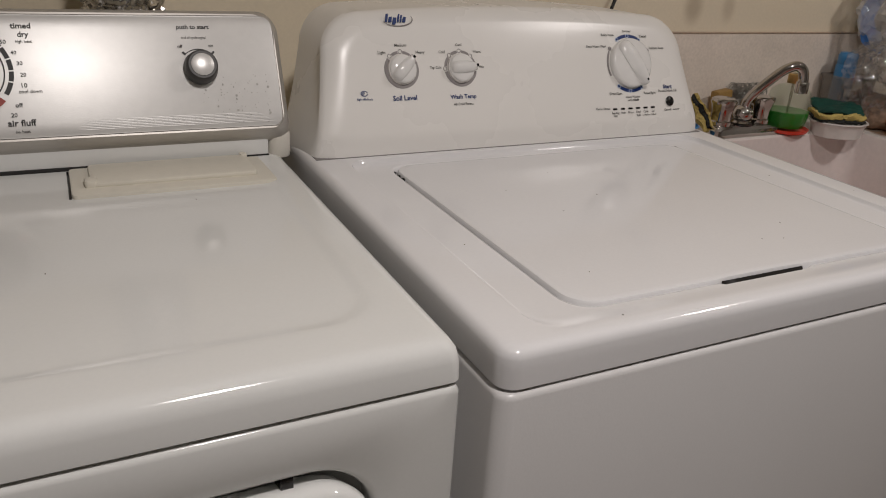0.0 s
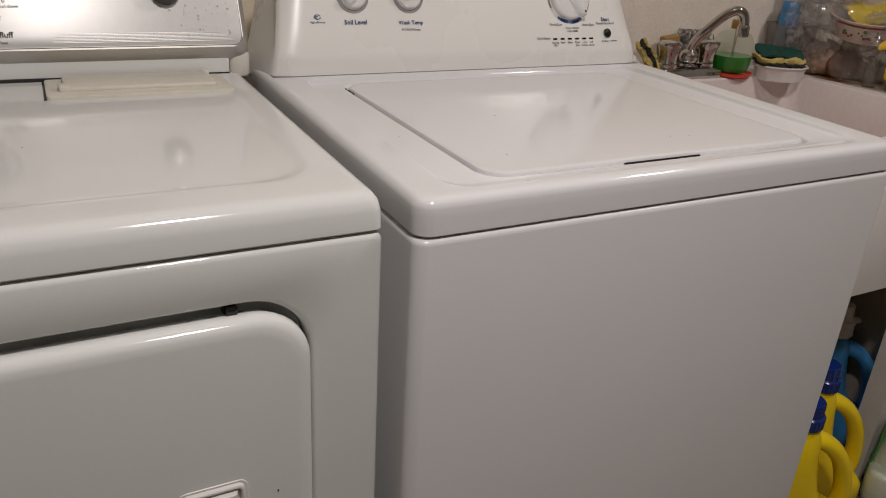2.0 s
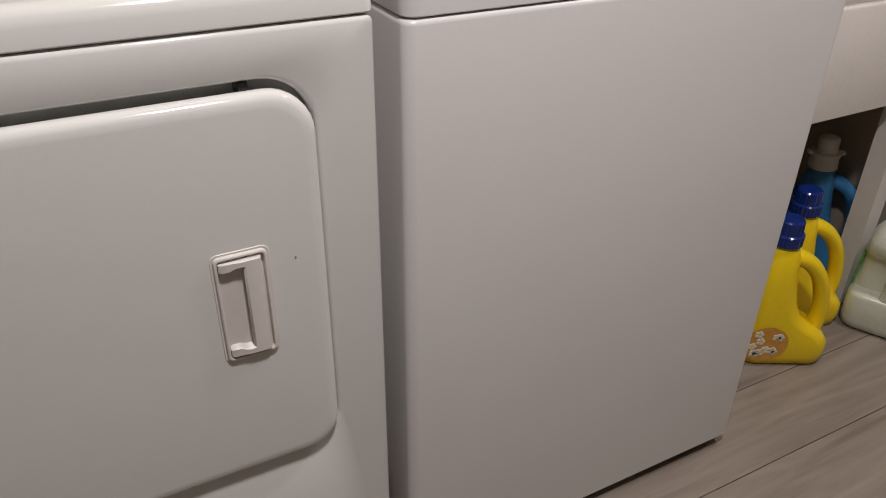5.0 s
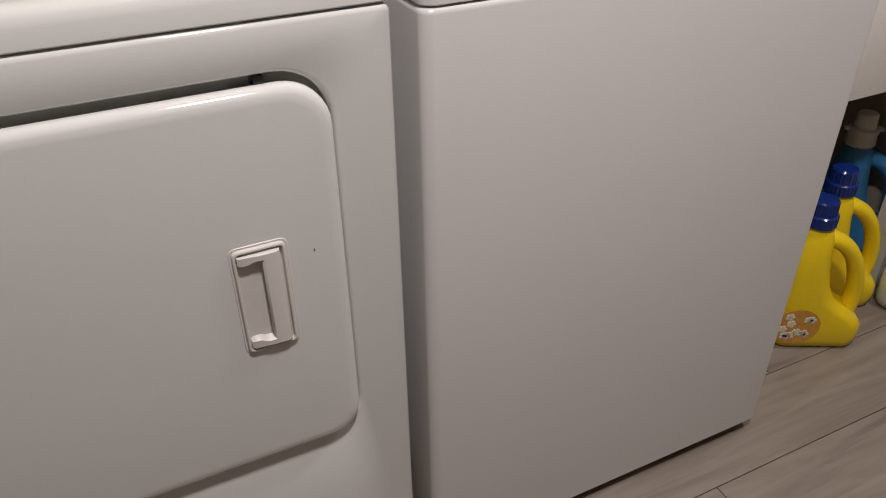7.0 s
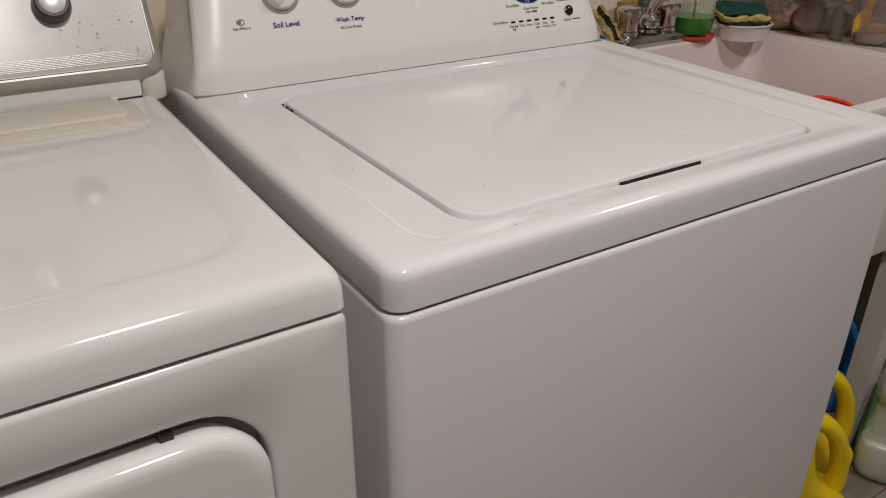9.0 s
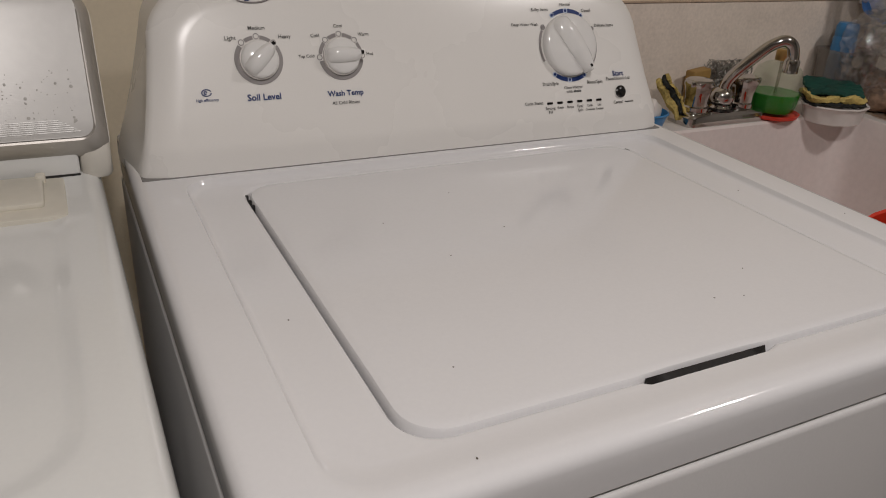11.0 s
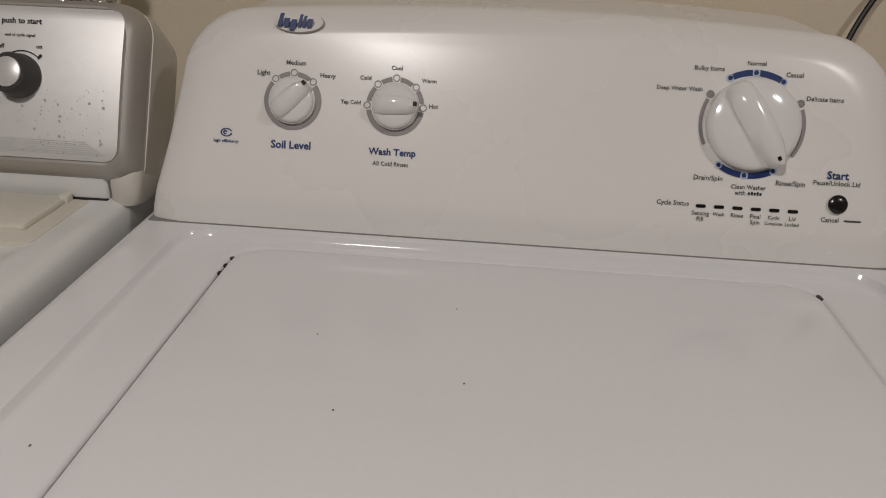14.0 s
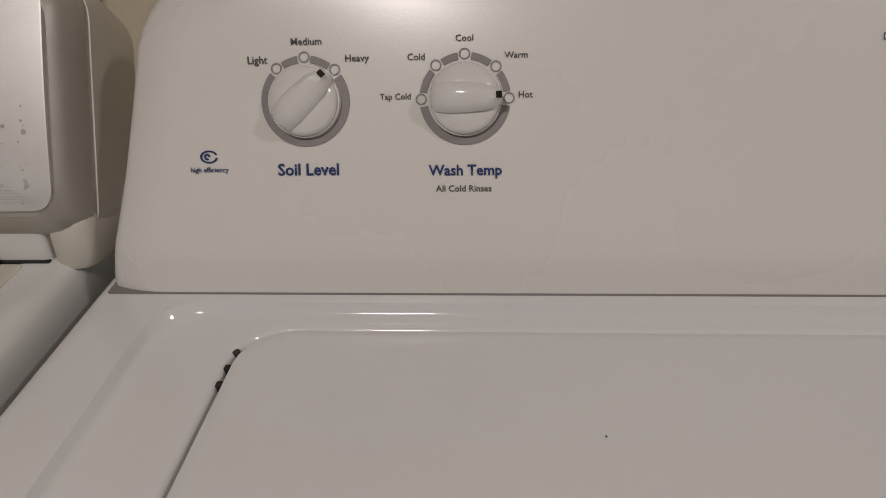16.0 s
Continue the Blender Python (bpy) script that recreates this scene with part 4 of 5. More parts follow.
def build_tub():
    x0, x1, y0, y1 = 0.716, 1.436, 0.205, WALL_Y - 0.012

    def rr(a, b, c, d, r, z):
        return [(x, y, z) for x, y in rrect(a, b, c, d, r, 6, 6)]

    bm = nb()
    ix0, ix1, iy0, iy1 = x0 + 0.045, x1 - 0.045, y0 + 0.032, 0.722
    loft(bm, [rr(x0 + 0.044, x1 - 0.044, y0 + 0.032, y1, 0.02, 0.762), rr(x0 + 0.043, x1 - 0.043, y0 + 0.036, y1, 0.02, 0.790), rr(x0 + 0.041, x1 - 0.041, y0 + 0.040, y1, 0.02, 0.840), rr(x0 + 0.018, x1 - 0.018, y0 + 0.020, y1, 0.02, 0.843), rr(x0, x1, y0 + 0.001, y1, 0.022, 0.845), rr(x0 - 0.001, x1 + 0.001, y0 - 0.001, y1, 0.024, 0.858), rr(x0 + 0.002, x1 - 0.002, y0 + 0.002, y1, 0.024, RIM - 0.003), rr(x0 + 0.008, x1 - 0.008, y0 + 0.008, y1 - 0.002, 0.024, RIM), rr(ix0 - 0.003, ix1 + 0.003, iy0 - 0.003, iy1 + 0.004, 0.035, RIM)], False, False)
    part("rim", bm, rim_plastic, tub, "thick off-white rim of the tub")
    bm = nb()
    loft(bm, [rr(ix0 - 0.003, ix1 + 0.003, iy0 - 0.003, iy1 + 0.004, 0.035, RIM), rr(ix0, ix1, iy0, iy1, 0.035, RIM - 0.004), rr(ix0 + 0.010, ix1 - 0.010, iy0 + 0.010, iy1 - 0.008, 0.04, RIM - 0.10), rr(ix0 + 0.025, ix1 - 0.025, iy0 + 0.02, iy1 - 0.02, 0.05, 0.59), rr(ix0 + 0.06, ix1 - 0.06, iy0 + 0.06, iy1 - 0.06, 0.06, 0.565)], False, True)
    part("basin", bm, tub_plastic, tub, "deep pinkish-white basin with rounded corners")
    bm = nb()
    rows = loft(bm, [rr(x0 + 0.030, x1 - 0.030, y0 + 0.026, y1 - 0.03, 0.020, 0.540), rr(x0 + 0.026, x1 - 0.026, y0 + 0.022, y1 - 0.03, 0.020, 0.543), rr(x0 + 0.016, x1 - 0.016, y0 + 0.012, y1 - 0.02, 0.018, 0.770), rr(x0 + 0.018, x1 - 0.018, y0 + 0.014, y1 - 0.02, 0.018, 0.774), rr(x0 + 0.045, x1 - 0.045, y0 + 0.040, y1 - 0.03, 0.018, 0.776)], False, False)
    part("apron", bm, white_plastic, tub, "white lower shell of the tub")
    bm = nb()
    box(bm, x0 + 0.05, x1 - 0.05, y0 + 0.06, y1 - 0.05, 0.545, 0.560, 0.01)
    part("underside", bm, white_plastic, tub)
    for lx in (0.80, 1.326):
        for ly in (0.222, 0.76):
            bm = nb()
            lp = []
            for z, w in ((0.0, 0.042), (0.545, 0.050)):
                lp.append([(lx, ly, z), (lx + w, ly, z), (lx + w, ly + 0.010, z), (lx + 0.010, ly + 0.010, z), (lx + 0.010, ly + 0.05, z), (lx, ly + 0.05, z)])
            loft(bm, lp)
            part("leg", bm, white_plastic, tub, "white angled tub leg")


build_tub()


# ---- tap ----
def build_tap():
    tap = thing("tap", "chrome two-handled laundry tap with a swivel spout on the tub ledge", "tap", (1.064, 0.764, RIM))
    tap.scale = (1.12, 1.12, 1.12)
    bm = nb()
    lp = []
    for d, z in ((0.0, 0.0), (0.0, 0.014), (0.004, 0.020), (0.012, 0.0225)):
        lp.append([(x, y, z) for x, y in rrect(-0.086 + d, 0.086 - d, -0.030 + d, 0.030 - d, 0.012, 3, 5)])
    loft(bm, lp)
    base = part("base", bm, chrome, tap)
    for x in (-0.052, 0.052):
        bm = nb()
        n = 20
        loops = []
        for r, z in ((0.022, 0.020), (0.022, 0.028), (0.019, 0.030), (0.018, 0.045), (0.021, 0.060), (0.0235, 0.066), (0.0235, 0.070), (0.020, 0.073), (0.004, 0.0735)):
            loops.append([((r * (1 + (0.07 if k % 4 < 2 else -0.07) * (0.03 < z < 0.07))) * math.cos(2 * math.pi * k / n) + x, (r * (1 + (0.07 if k % 4 < 2 else -0.07) * (0.03 < z < 0.07))) * math.sin(2 * math.pi * k / n), z) for k in range(n)])
        loft(bm, loops)
        h = part("handle", bm, chrome, tap)
        bm = nb()
        s = -1 if x < 0 else 1
        box(bm, x + min(0, s * 0.027), x + max(0, s * 0.027), -0.012, 0.008, 0.062, 0.072, 0.004)
        part("lever", bm, chrome, h)
    bm = nb()
    lathe(bm, [(0.017, 0.0215), (0.0185, 0.024), (0.015, 0.028), (0.019, 0.034), (0.021, 0.042), (0.019, 0.050), (0.012, 0.056), (0.008, 0.0575)], Matrix.Translation((0, -0.004, 0)), 24)
    part("swivel_ball", bm, chrome, tap)
    bm = nb()
    lathe(bm, [(0.024, 0.0205), (0.024, 0.0235), (0.018, 0.0240)], Matrix.Translation((0, -0.004, 0)), 24)
    part("gasket", bm, black_plastic, tap)
    bm = nb()
    path = bend([(0.0, -0.004, 0.045), (0.003, -0.007, 0.068), (0.013, -0.018, 0.090), (0.038, -0.037, 0.124), (0.050, -0.047, 0.136), (0.061, -0.055, 0.1405), (0.071, -0.061, 0.134), (0.0755, -0.0635, 0.120), (0.076, -0.064, 0.108)], 6)
    tube(bm, path, 0.0095, 14)
    part("spout", bm, chrome, tap)
    bm = nb()
    lathe(bm, [(0.0095, 0), (0.0122, 0.001), (0.0122, 0.020), (0.0105, 0.0225)], Matrix.Translation((0.076, -0.064, 0.090)), 18)
    part("aerator", bm, chrome, tap)


build_tap()


# ---- things on the tub ledge ----
def build_soap():
    dish = thing("soap_tray", "flat red plastic tray under the soap bottle", "tray", (1.201, 0.757, RIM))
    bm = nb()
    lathe(bm, [(0.040, 0.0), (0.052, 0.003), (0.055, 0.010), (0.053, 0.0105), (0.049, 0.005), (0.01, 0.0045)], Matrix(), 28)
    part("tray_body", bm, red_plastic, dish)
    soap = thing("soap_bottle", "clear ribbed pump bottle half full of green soap", "soap bottle", (1.201, 0.757, RIM + 0.0065))
    prof = [(0.030, 0.0), (0.041, 0.004), (0.046, 0.02), (0.049, 0.045), (0.047, 0.070), (0.040, 0.088), (0.026, 0.098), (0.013, 0.102), (0.012, 0.110)]

    def ribbed(q, dr, top):
        n = 48
        loops = []
        for r, z in q:
            loops.append([((r - dr) * (1 + 0.022 * math.cos(12 * 2 * math.pi * k / n)) * math.cos(2 * math.pi * k / n), (r - dr) * (1 + 0.022 * math.cos(12 * 2 * math.pi * k / n)) * math.sin(2 * math.pi * k / n), z) for k in range(n)])
        b = nb()
        loft(b, loops, True, top)
        return b

    part("bottle", ribbed(prof, 0, False), clear_bottle, soap, "clear ribbed plastic bottle")
    part("soap_fill", ribbed([(0.030, 0.002), (0.041, 0.006), (0.046, 0.02), (0.0480, 0.036), (0.0485, 0.042)], 0.002, True), green_liquid, soap, "bright green liquid soap")
    bm = nb()
    lathe(bm, [(0.0135, 0.103), (0.0140, 0.104), (0.0140, 0.122), (0.012, 0.124)], Matrix(), 20)
    part("collar", bm, brass, soap, "gold screw collar")
    bm = nb()
    tube(bm, bend([(0, 0, 0.01), (0.002, 0, 0.06), (0, 0, 0.124)], 4), 0.003, 8)
    part("dip_tube", bm, clear_box, soap)
    bm = nb()
    lathe(bm, [(0.005, 0.124), (0.005, 0.138), (0.009, 0.139), (0.009, 0.146), (0.004, 0.148)], Matrix(), 16)
    tube(bm, bend([(0, 0, 0.142), (-0.015, -0.008, 0.143), (-0.030, -0.016, 0.136)], 4), 0.004, 8)
    part("pump", bm, clear_bottle, soap, "pale clear pump head")


build_soap()


def sponge(name, label, at, turn, tilt, size, layers, seed, lean=0):
    """A household sponge in layers, its edges worn."""
    ob = new(name)
    ob.matrix_world = Matrix.Translation(at) @ pose(0, 0, 0, tilt, lean, turn)
    tagged(ob, label, "sponge")
    z = 0
    for pname, h, material in layers:
        bm = nb()
        loops = []
        for d, zz in ((0.004, z), (0, z + h * 0.25), (0, z + h * 0.75), (0.004, z + h)):
            loops.append([(x, y, zz) for x, y in rrect(-size[0] / 2 + d, size[0] / 2 - d, -size[1] / 2 + d, size[1] / 2 - d, 0.006, 22, 3)])
        for cut in (0.35, 0.7):
            loops.append([(x * (1 - cut), y * (1 - cut), z + h) for x, y, _ in loops[3]])
        loft(bm, loops)
        bmesh.ops.triangulate(bm, faces=[f for f in bm.faces if len(f.verts) > 4])
        crumple(bm, 0.009, 34, seed + z)
        crumple(bm, 0.0035, 210, seed + 3 * z)
        part(pname, bm, material, ob)
        z += h * 0.92


def soap_dish():
    dish = thing("scrubber_dish", "small white scalloped dish hooked over the tub rim", "dish", (1.318, 0.706, RIM - 0.008), -18)
    bm = nb()
    n = 48
    loops = []
    for r, z in ((0.034, 0.0), (0.045, 0.004), (0.048, 0.026), (0.051, 0.034), (0.054, 0.036), (0.0535, 0.039), (0.050, 0.038), (0.046, 0.030), (0.041, 0.008), (0.02, 0.006)):
        loops.append([((r * (1 + 0.02 * math.cos(10 * 2 * math.pi * k / n))) * 1.25 * math.cos(2 * math.pi * k / n), r * (1 + 0.02 * math.cos(10 * 2 * math.pi * k / n)) * math.sin(2 * math.pi * k / n), z) for k in range(n)])
    loft(bm, loops)
    part("dish_bowl", bm, white_plastic, dish)


soap_dish()
sponge("scrub_sponge", "worn yellow sponge with dark green scourer on the white dish", (1.314, 0.712, RIM + 0.033), -24, 5, (0.112, 0.072), (("backing", 0.006, scourer_black), ("foam", 0.012, sponge_yellow)), 1.0)
sponge("scouring_pad", "dark green scouring pad lying on the yellow sponge", (1.322, 0.722, RIM + 0.054), -36, 12, (0.104, 0.078), (("pad", 0.007, scourer_green),), 4.0)
bm = nb()
box(bm, -0.024, 0.024, -0.012, 0.012, 0, 0.085, 0.004)
crumple(bm, 0.002, 30)
ob = part("mustard_block", bm, soap_bar_mat)
ob.matrix_world = pose(1.066, 0.826, RIM, 0, -5, 5)
tagged(ob, "mustard-yellow scrubbing block standing behind the tap", "scrubber")
rnd0 = random.Random(77)
bm = nb()
for z in range(3):
    for k in range(150):
        c = Vector((0.052 * (2 * rnd0.random() - 1), 0.011 * (2 * rnd0.random() - 1), 0.045 * (2 * rnd0.random() - 1)))
        a = 6.28 * rnd0.random()
        r = 0.006 + 0.006 * rnd0.random()
        tube(bm, [c + Vector((r * math.cos(a + q), 0.004 * math.sin(3 * a + q), r * math.sin(a + q))) for q in (0, 0.9, 1.8, 2.7, 3.6, 4.5)], 0.0009, 3, False)
ob = part("steel_wool", bm, steel_wool_mat, None, "", 60)
ob.matrix_world = pose(1.142, 0.830, RIM + 0.046)
tagged(ob, "grey steel wool pad leaning on the wall behind the tap", "scrubber")
sponge("flat_sponge", "black-backed yellow sponge leaning beside the tap", (0.962, 0.792, RIM + 0.030), -20, 12, (0.088, 0.055), (("foam", 0.010, sponge_yellow), ("backing", 0.010, scourer_black), ("face", 0.006, sponge_yellow)), 6.0, 54)
bm = nb()
lathe(bm, [(0.030, 0), (0.038, 0.003), (0.046, 0.030), (0.048, 0.031), (0.045, 0.033), (0.040, 0.010), (0.01, 0.006)], Matrix(), 28)
ob = part("blue_bowl", bm, blue_plastic)
ob.matrix_world = pose(0.880, 0.765, RIM)
tagged(ob, "small blue plastic bowl on the tub ledge", "bowl")
bm = nb()
bmesh.ops.create_icosphere(bm, subdivisions=3, radius=0.032)
bmesh.ops.scale(bm, vec=(1, 1, 0.8), verts=bm.verts)
crumple(bm, 0.012, 40, 5)
ob = part("white_rag", bm, white_plastic, None, "", 60)
ob.matrix_world = pose(0.880, 0.765, RIM + 0.032)
tagged(ob, "crumpled white rag in the blue bowl", "rag")
bm = nb()
lathe(bm, [(0.05, 0), (0.11, 0.012), (0.135, 0.05), (0.137, 0.052), (0.132, 0.052), (0.10, 0.018), (0.02, 0.012)], Matrix(), 36)
ob = part("red_bowl", bm, red_plastic)
ob.matrix_world = pose(1.115, 0.36, 0.690, 62, 0, -35)
tagged(ob, "red plastic bowl tilted inside the tub", "bowl")


# ---- side counter with clutter ----
counter = machine("side_counter", "tan board side counter next to the tub", "counter", (1.75, 0.2, 0), "structure")
bm = nb()
box(bm, 1.475, 2.05, -0.55, WALL_Y - 0.010, 0.0, 0.848, 0.004)
part("carcass", bm, unit_paint, counter)
bm = nb()
box(bm, 1.440, 2.08, -0.10, WALL_Y - 0.010, 0.850, 0.868, 0.004)
part("countertop", bm, unit_paint, counter)


def bag(name, label, at, size, seed, material=None, deep=0.35, levels=5):
    """A crumpled bag of thin clear film."""
    bm = nb()
    bmesh.ops.create_icosphere(bm, subdivisions=levels, radius=0.5)
    for v in bm.verts:
        q = v.co * 2.6 + Vector((seed, seed, seed))
        f = 0.55 * (1 - 2 * abs(noise.noise(q))) + 0.35 * (1 - 2 * abs(noise.noise(q * 2.7))) + 0.22 * (1 - 2 * abs(noise.noise(q * 6.1)))
        v.co *= 1 + deep * (f - 0.6)
        v.co += 0.05 * Vector((noise.noise(q * 3), noise.noise(q * 3 + Vector((9, 4, 1))), noise.noise(q * 3 + Vector((2, 8, 5)))))
        v.co.x, v.co.y, v.co.z = v.co.x * size[0], v.co.y * size[1], v.co.z * size[2]
    low = min(v.co.z for v in bm.verts)
    for v in bm.verts:
        v.co.z -= low
    ob = part(name, bm, material or clear_film, None, "", 32)
    ob.matrix_world = pose(*at, 0, 0, 40 * seed)
    return tagged(ob, label, "plastic bag")


TOP = 0.868


def platter(at, turn, tilt):
    """An oval china dish with a red rim and small painted flowers."""
    ob = new("floral_dish")
    ob.matrix_world = Matrix.Translation(at) @ pose(0, 0, 0, tilt, 0, turn) @ Matrix.Diagonal((0.80, 0.80, 0.95, 1))
    tagged(ob, "cream china dish with red rim and painted flowers", "dish")
    bm = nb()
    n = 40
    loops = []
    for r, z in ((0.060, 0.0), (0.075, 0.004), (0.092, 0.060), (0.094, 0.064), (0.090, 0.064), (0.070, 0.012), (0.01, 0.008)):
        loops.append([(1.35 * r * math.cos(2 * math.pi * k / n), r * math.sin(2 * math.pi * k / n), z) for k in range(n)])
    loft(bm, loops)
    bowl = part("bowl", bm, china, ob)
    for z0, z1 in ((0.052, 0.058),):
        bm = nb()
        lp = []
        for z in (z0, z1):
            r = 0.075 + (z - 0.004) / 0.056 * 0.017 + 0.0012
            lp.append([(1.35 * r * math.cos(2 * math.pi * k / n), r * math.sin(2 * math.pi * k / n), z) for k in range(n)])
        loft(bm, lp, False, False)
        part("red_band", bm, china_red, bowl, "brick-red band")
    rnd = random.Random(9)
    for k in range(26):
        a = radians(225 + 80 * rnd.random())
        z = 0.022 + 0.022 * rnd.random()
        r = 0.075 + (z - 0.004) / 0.056 * 0.017 + 0.0008
        p = Vector((1.35 * r * math.cos(a), r * math.sin(a), z))
        bm = nb()
        bmesh.ops.create_icosphere(bm, subdivisions=1, radius=0.0035 + 0.003 * rnd.random(), matrix=Matrix.Translation(p))
        for v in bm.verts:
            v.co = p + (v.co - p) * 0.9
        part("painted_flower", bm, china_red if k % 3 else china_green, bowl)


platter((1.528, 0.640, TOP + 0.108), -58, 20)


def clear_container(at, turn):
    ob = thing("food_container", "clear plastic food container under the china dish", "container", at, turn)
    bm = nb()
    lp = []
    for d, z in ((0.008, 0), (0.004, 0.003), (0.0, 0.098), (-0.004, 0.100), (-0.004, 0.105), (0.002, 0.105), (0.006, 0.006)):
        lp.append([(x, y, z) for x, y in rrect(-0.060 + d, 0.060 - d, -0.040 + d, 0.040 - d, 0.014, 2, 4)])
    loft(bm, lp)
    part("container_wall", bm, clear_box, ob)


clear_container((1.540, 0.640, TOP), -58)


def jar(at, r, h, material, lid_mat, label, fill=None):
    ob = thing("jar", label, "jar", at)
    bm = nb()
    lathe(bm, [(r * 0.9, 0), (r, 0.004), (r, h * 0.82), (r * 0.8, h * 0.92), (r * 0.8, h)], Matrix(), 24)
    part("jar_body", bm, material, ob)
    bm = nb()
    lathe(bm, [(r * 0.86, h * 0.97), (r * 0.88, h * 0.98), (r * 0.88, h * 1.10), (r * 0.8, h * 1.12)], Matrix(), 24)
    part("lid", bm, lid_mat, ob)
    if fill:
        bm = nb()
        lathe(bm, [(r * 0.85, 0.003), (r * 0.93, 0.006), (r * 0.93, h * 0.35)], Matrix(), 20)
        part("jar_fill", bm, fill, ob)


def tipped_tub(at, turn, r, h, body_mat, rim_mat, label):
    ob = new("food_tub")
    ob.matrix_world = Matrix.Translation(at) @ pose(0, 0, 0, 78, 0, turn)
    tagged(ob, label, "tub")
    bm = nb()
    lathe(bm, [(r * 0.8, -h / 2), (r * 0.82, -h / 2 + 0.003), (r, h / 2), (r * 0.98, h / 2), (r * 0.79, -h / 2 + 0.005)], Matrix(), 28)
    part("tub_wall", bm, body_mat, ob)
    bm = nb()
    lathe(bm, [(r * 1.0, h / 2 - 0.002), (r * 1.05, h / 2), (r * 1.05, h / 2 + 0.006), (r * 0.6, h / 2 + 0.005)], Matrix(), 28)
    part("tub_lid", bm, rim_mat, ob)


tipped_tub((1.462, 0.650, TOP + 0.036), -38, 0.033, 0.05, smoky_box, smoky_box, "smoky clear plastic tub lying on its side")
bm = nb()
bmesh.ops.create_icosphere(bm, subdivisions=3, radius=0.05)
bmesh.ops.scale(bm, vec=(0.9, 1.1, 0.7), verts=bm.verts)
crumple(bm, 0.02, 25, 12)
ob = part("brown_packet", bm, brown_stuff, None, "", 50)
ob.matrix_world = pose(1.480, 0.715, TOP + 0.030)
tagged(ob, "dark brown crumpled packet behind the tub rim", "packet")
bm = nb()
bmesh.ops.create_icosphere(bm, subdivisions=3, radius=0.06)
bmesh.ops.scale(bm, vec=(0.9, 1.3, 0.75), verts=bm.verts)
crumple(bm, 0.035, 18, 17)
ob = part("brown_packet", bm, brown_stuff, None, "", 50)
ob.matrix_world = pose(1.520, 0.735, TOP + 0.045)
tagged(ob, "brown packet of dry goods under clear film", "packet")


def clear_bin():
    ob = thing("clear_bin", "clear plastic storage bin in the corner by the wall", "bin", (1.449, 0.800, RIM), -6)
    bm = nb()
    lp = []
    for d, z in ((0.008, 0), (0.0, 0.004), (-0.004, 0.105), (-0.007, 0.108), (-0.007, 0.113), (-0.002, 0.113), (0.003, 0.008)):
        lp.append([(x, y, z) for x, y in rrect(-0.05 + d, 0.05 - d, -0.035 + d, 0.035 - d, 0.014, 2, 4)])
    loft(bm, lp)
    part("bin_wall", bm, clear_box, ob)
    bm = nb()
    lathe(bm, [(0.020, 0.009), (0.023, 0.013), (0.0235, 0.135), (0.0215, 0.140), (0.0225, 0.142), (0.0225, 0.160), (0.019, 0.167), (0.004, 0.1685)], Matrix(), 24)
    tin = part("blue_tin", bm, blue_plastic)
    tin.matrix_world = pose(1.427, 0.800, RIM)
    tagged(tin, "blue plastic container standing in the clear bin", "container")


clear_bin()
bag("clear_bag", "crumpled clear plastic bag piled over the clutter", (1.530, 0.69, TOP + 0.09), (0.20, 0.24, 0.15), 1.3)
bag("clear_bag", "crumpled clear plastic bag over a brown packet", (1.462, 0.745, TOP + 0.020), (0.14, 0.16, 0.18), 2.9)
bag("clear_bag", "puffy clear plastic bag on top of the pile", (1.515, 0.745, TOP + 0.16), (0.20, 0.20, 0.22), 4.6, milky_film)
bag("clear_bag", "crumpled clear plastic bag lying behind the tub rim", (1.540, 0.60, TOP + 0.02), (0.15, 0.20, 0.14), 3.7)
bag("cloth_bag", "cream crumpled bag at the top of the pile", (1.55, 0.80, TOP + 0.235), (0.12, 0.10, 0.09), 6.1, ivory_plastic, 0.25, 3)


def blue_band(at, turn, r0, r1, a0, a1, seed):
    """A curved blue strip of packaging standing on edge."""
    bm = nb()
    lp = []
    n = 24
    for k in range(n + 1):
        a = radians(a0 + (a1 - a0) * k / n)
        w = 0.5 * (r1 - r0) * (0.55 + 0.45 * math.sin(math.pi * k / n))
        c = 0.5 * (r0 + r1)
        lp.append([(q * math.cos(a), y, q * math.sin(a)) for q, y in ((c - w, 0), (c, -0.004), (c + w, 0), (c + w, 0.002), (c, -0.002), (c - w, 0.002))])
    loft(bm, lp)
    crumple(bm, 0.008, 22, seed)
    ob = part("packaging_strip", bm, blue_bright, None, "", 50)
    ob.matrix_world = Matrix.Translation(at) @ pose(0, 0, 0, 0, 0, turn)
    tagged(ob, "curved bright blue strip of packaging inside a clear bag", "packaging")


blue_bright = mat("bright_blue_plastic", (0.06, 0.20, 0.55), 0.35)
blue_band((1.512, 0.735, TOP + 0.255), -43, 0.066, 0.104, 135, 245, 3.0)
blue_band((1.560, 0.690, TOP + 0.245), -43, 0.050, 0.080, 215, 320, 7.0)
bm = nb()
bmesh.ops.create_grid(bm, x_segments=14, y_segments=10, size=0.5)
for v in bm.verts:
    v.co.x *= 0.17
    v.co.y *= 0.13
    v.co.z = 0.022 * noise.noise(v.co * 18) + 0.010 * noise.noise(v.co * 45)
bmesh.ops.solidify(bm, geom=bm.faces[:], thickness=0.004)
ob = part("yellow_cloth", bm, yellow_plastic, None, "", 50)
ob.matrix_world = pose(1.56, 0.645, TOP + 0.170, 22, -8, -30)
tagged(ob, "folded bright yellow packet on the clutter pile", "packet")


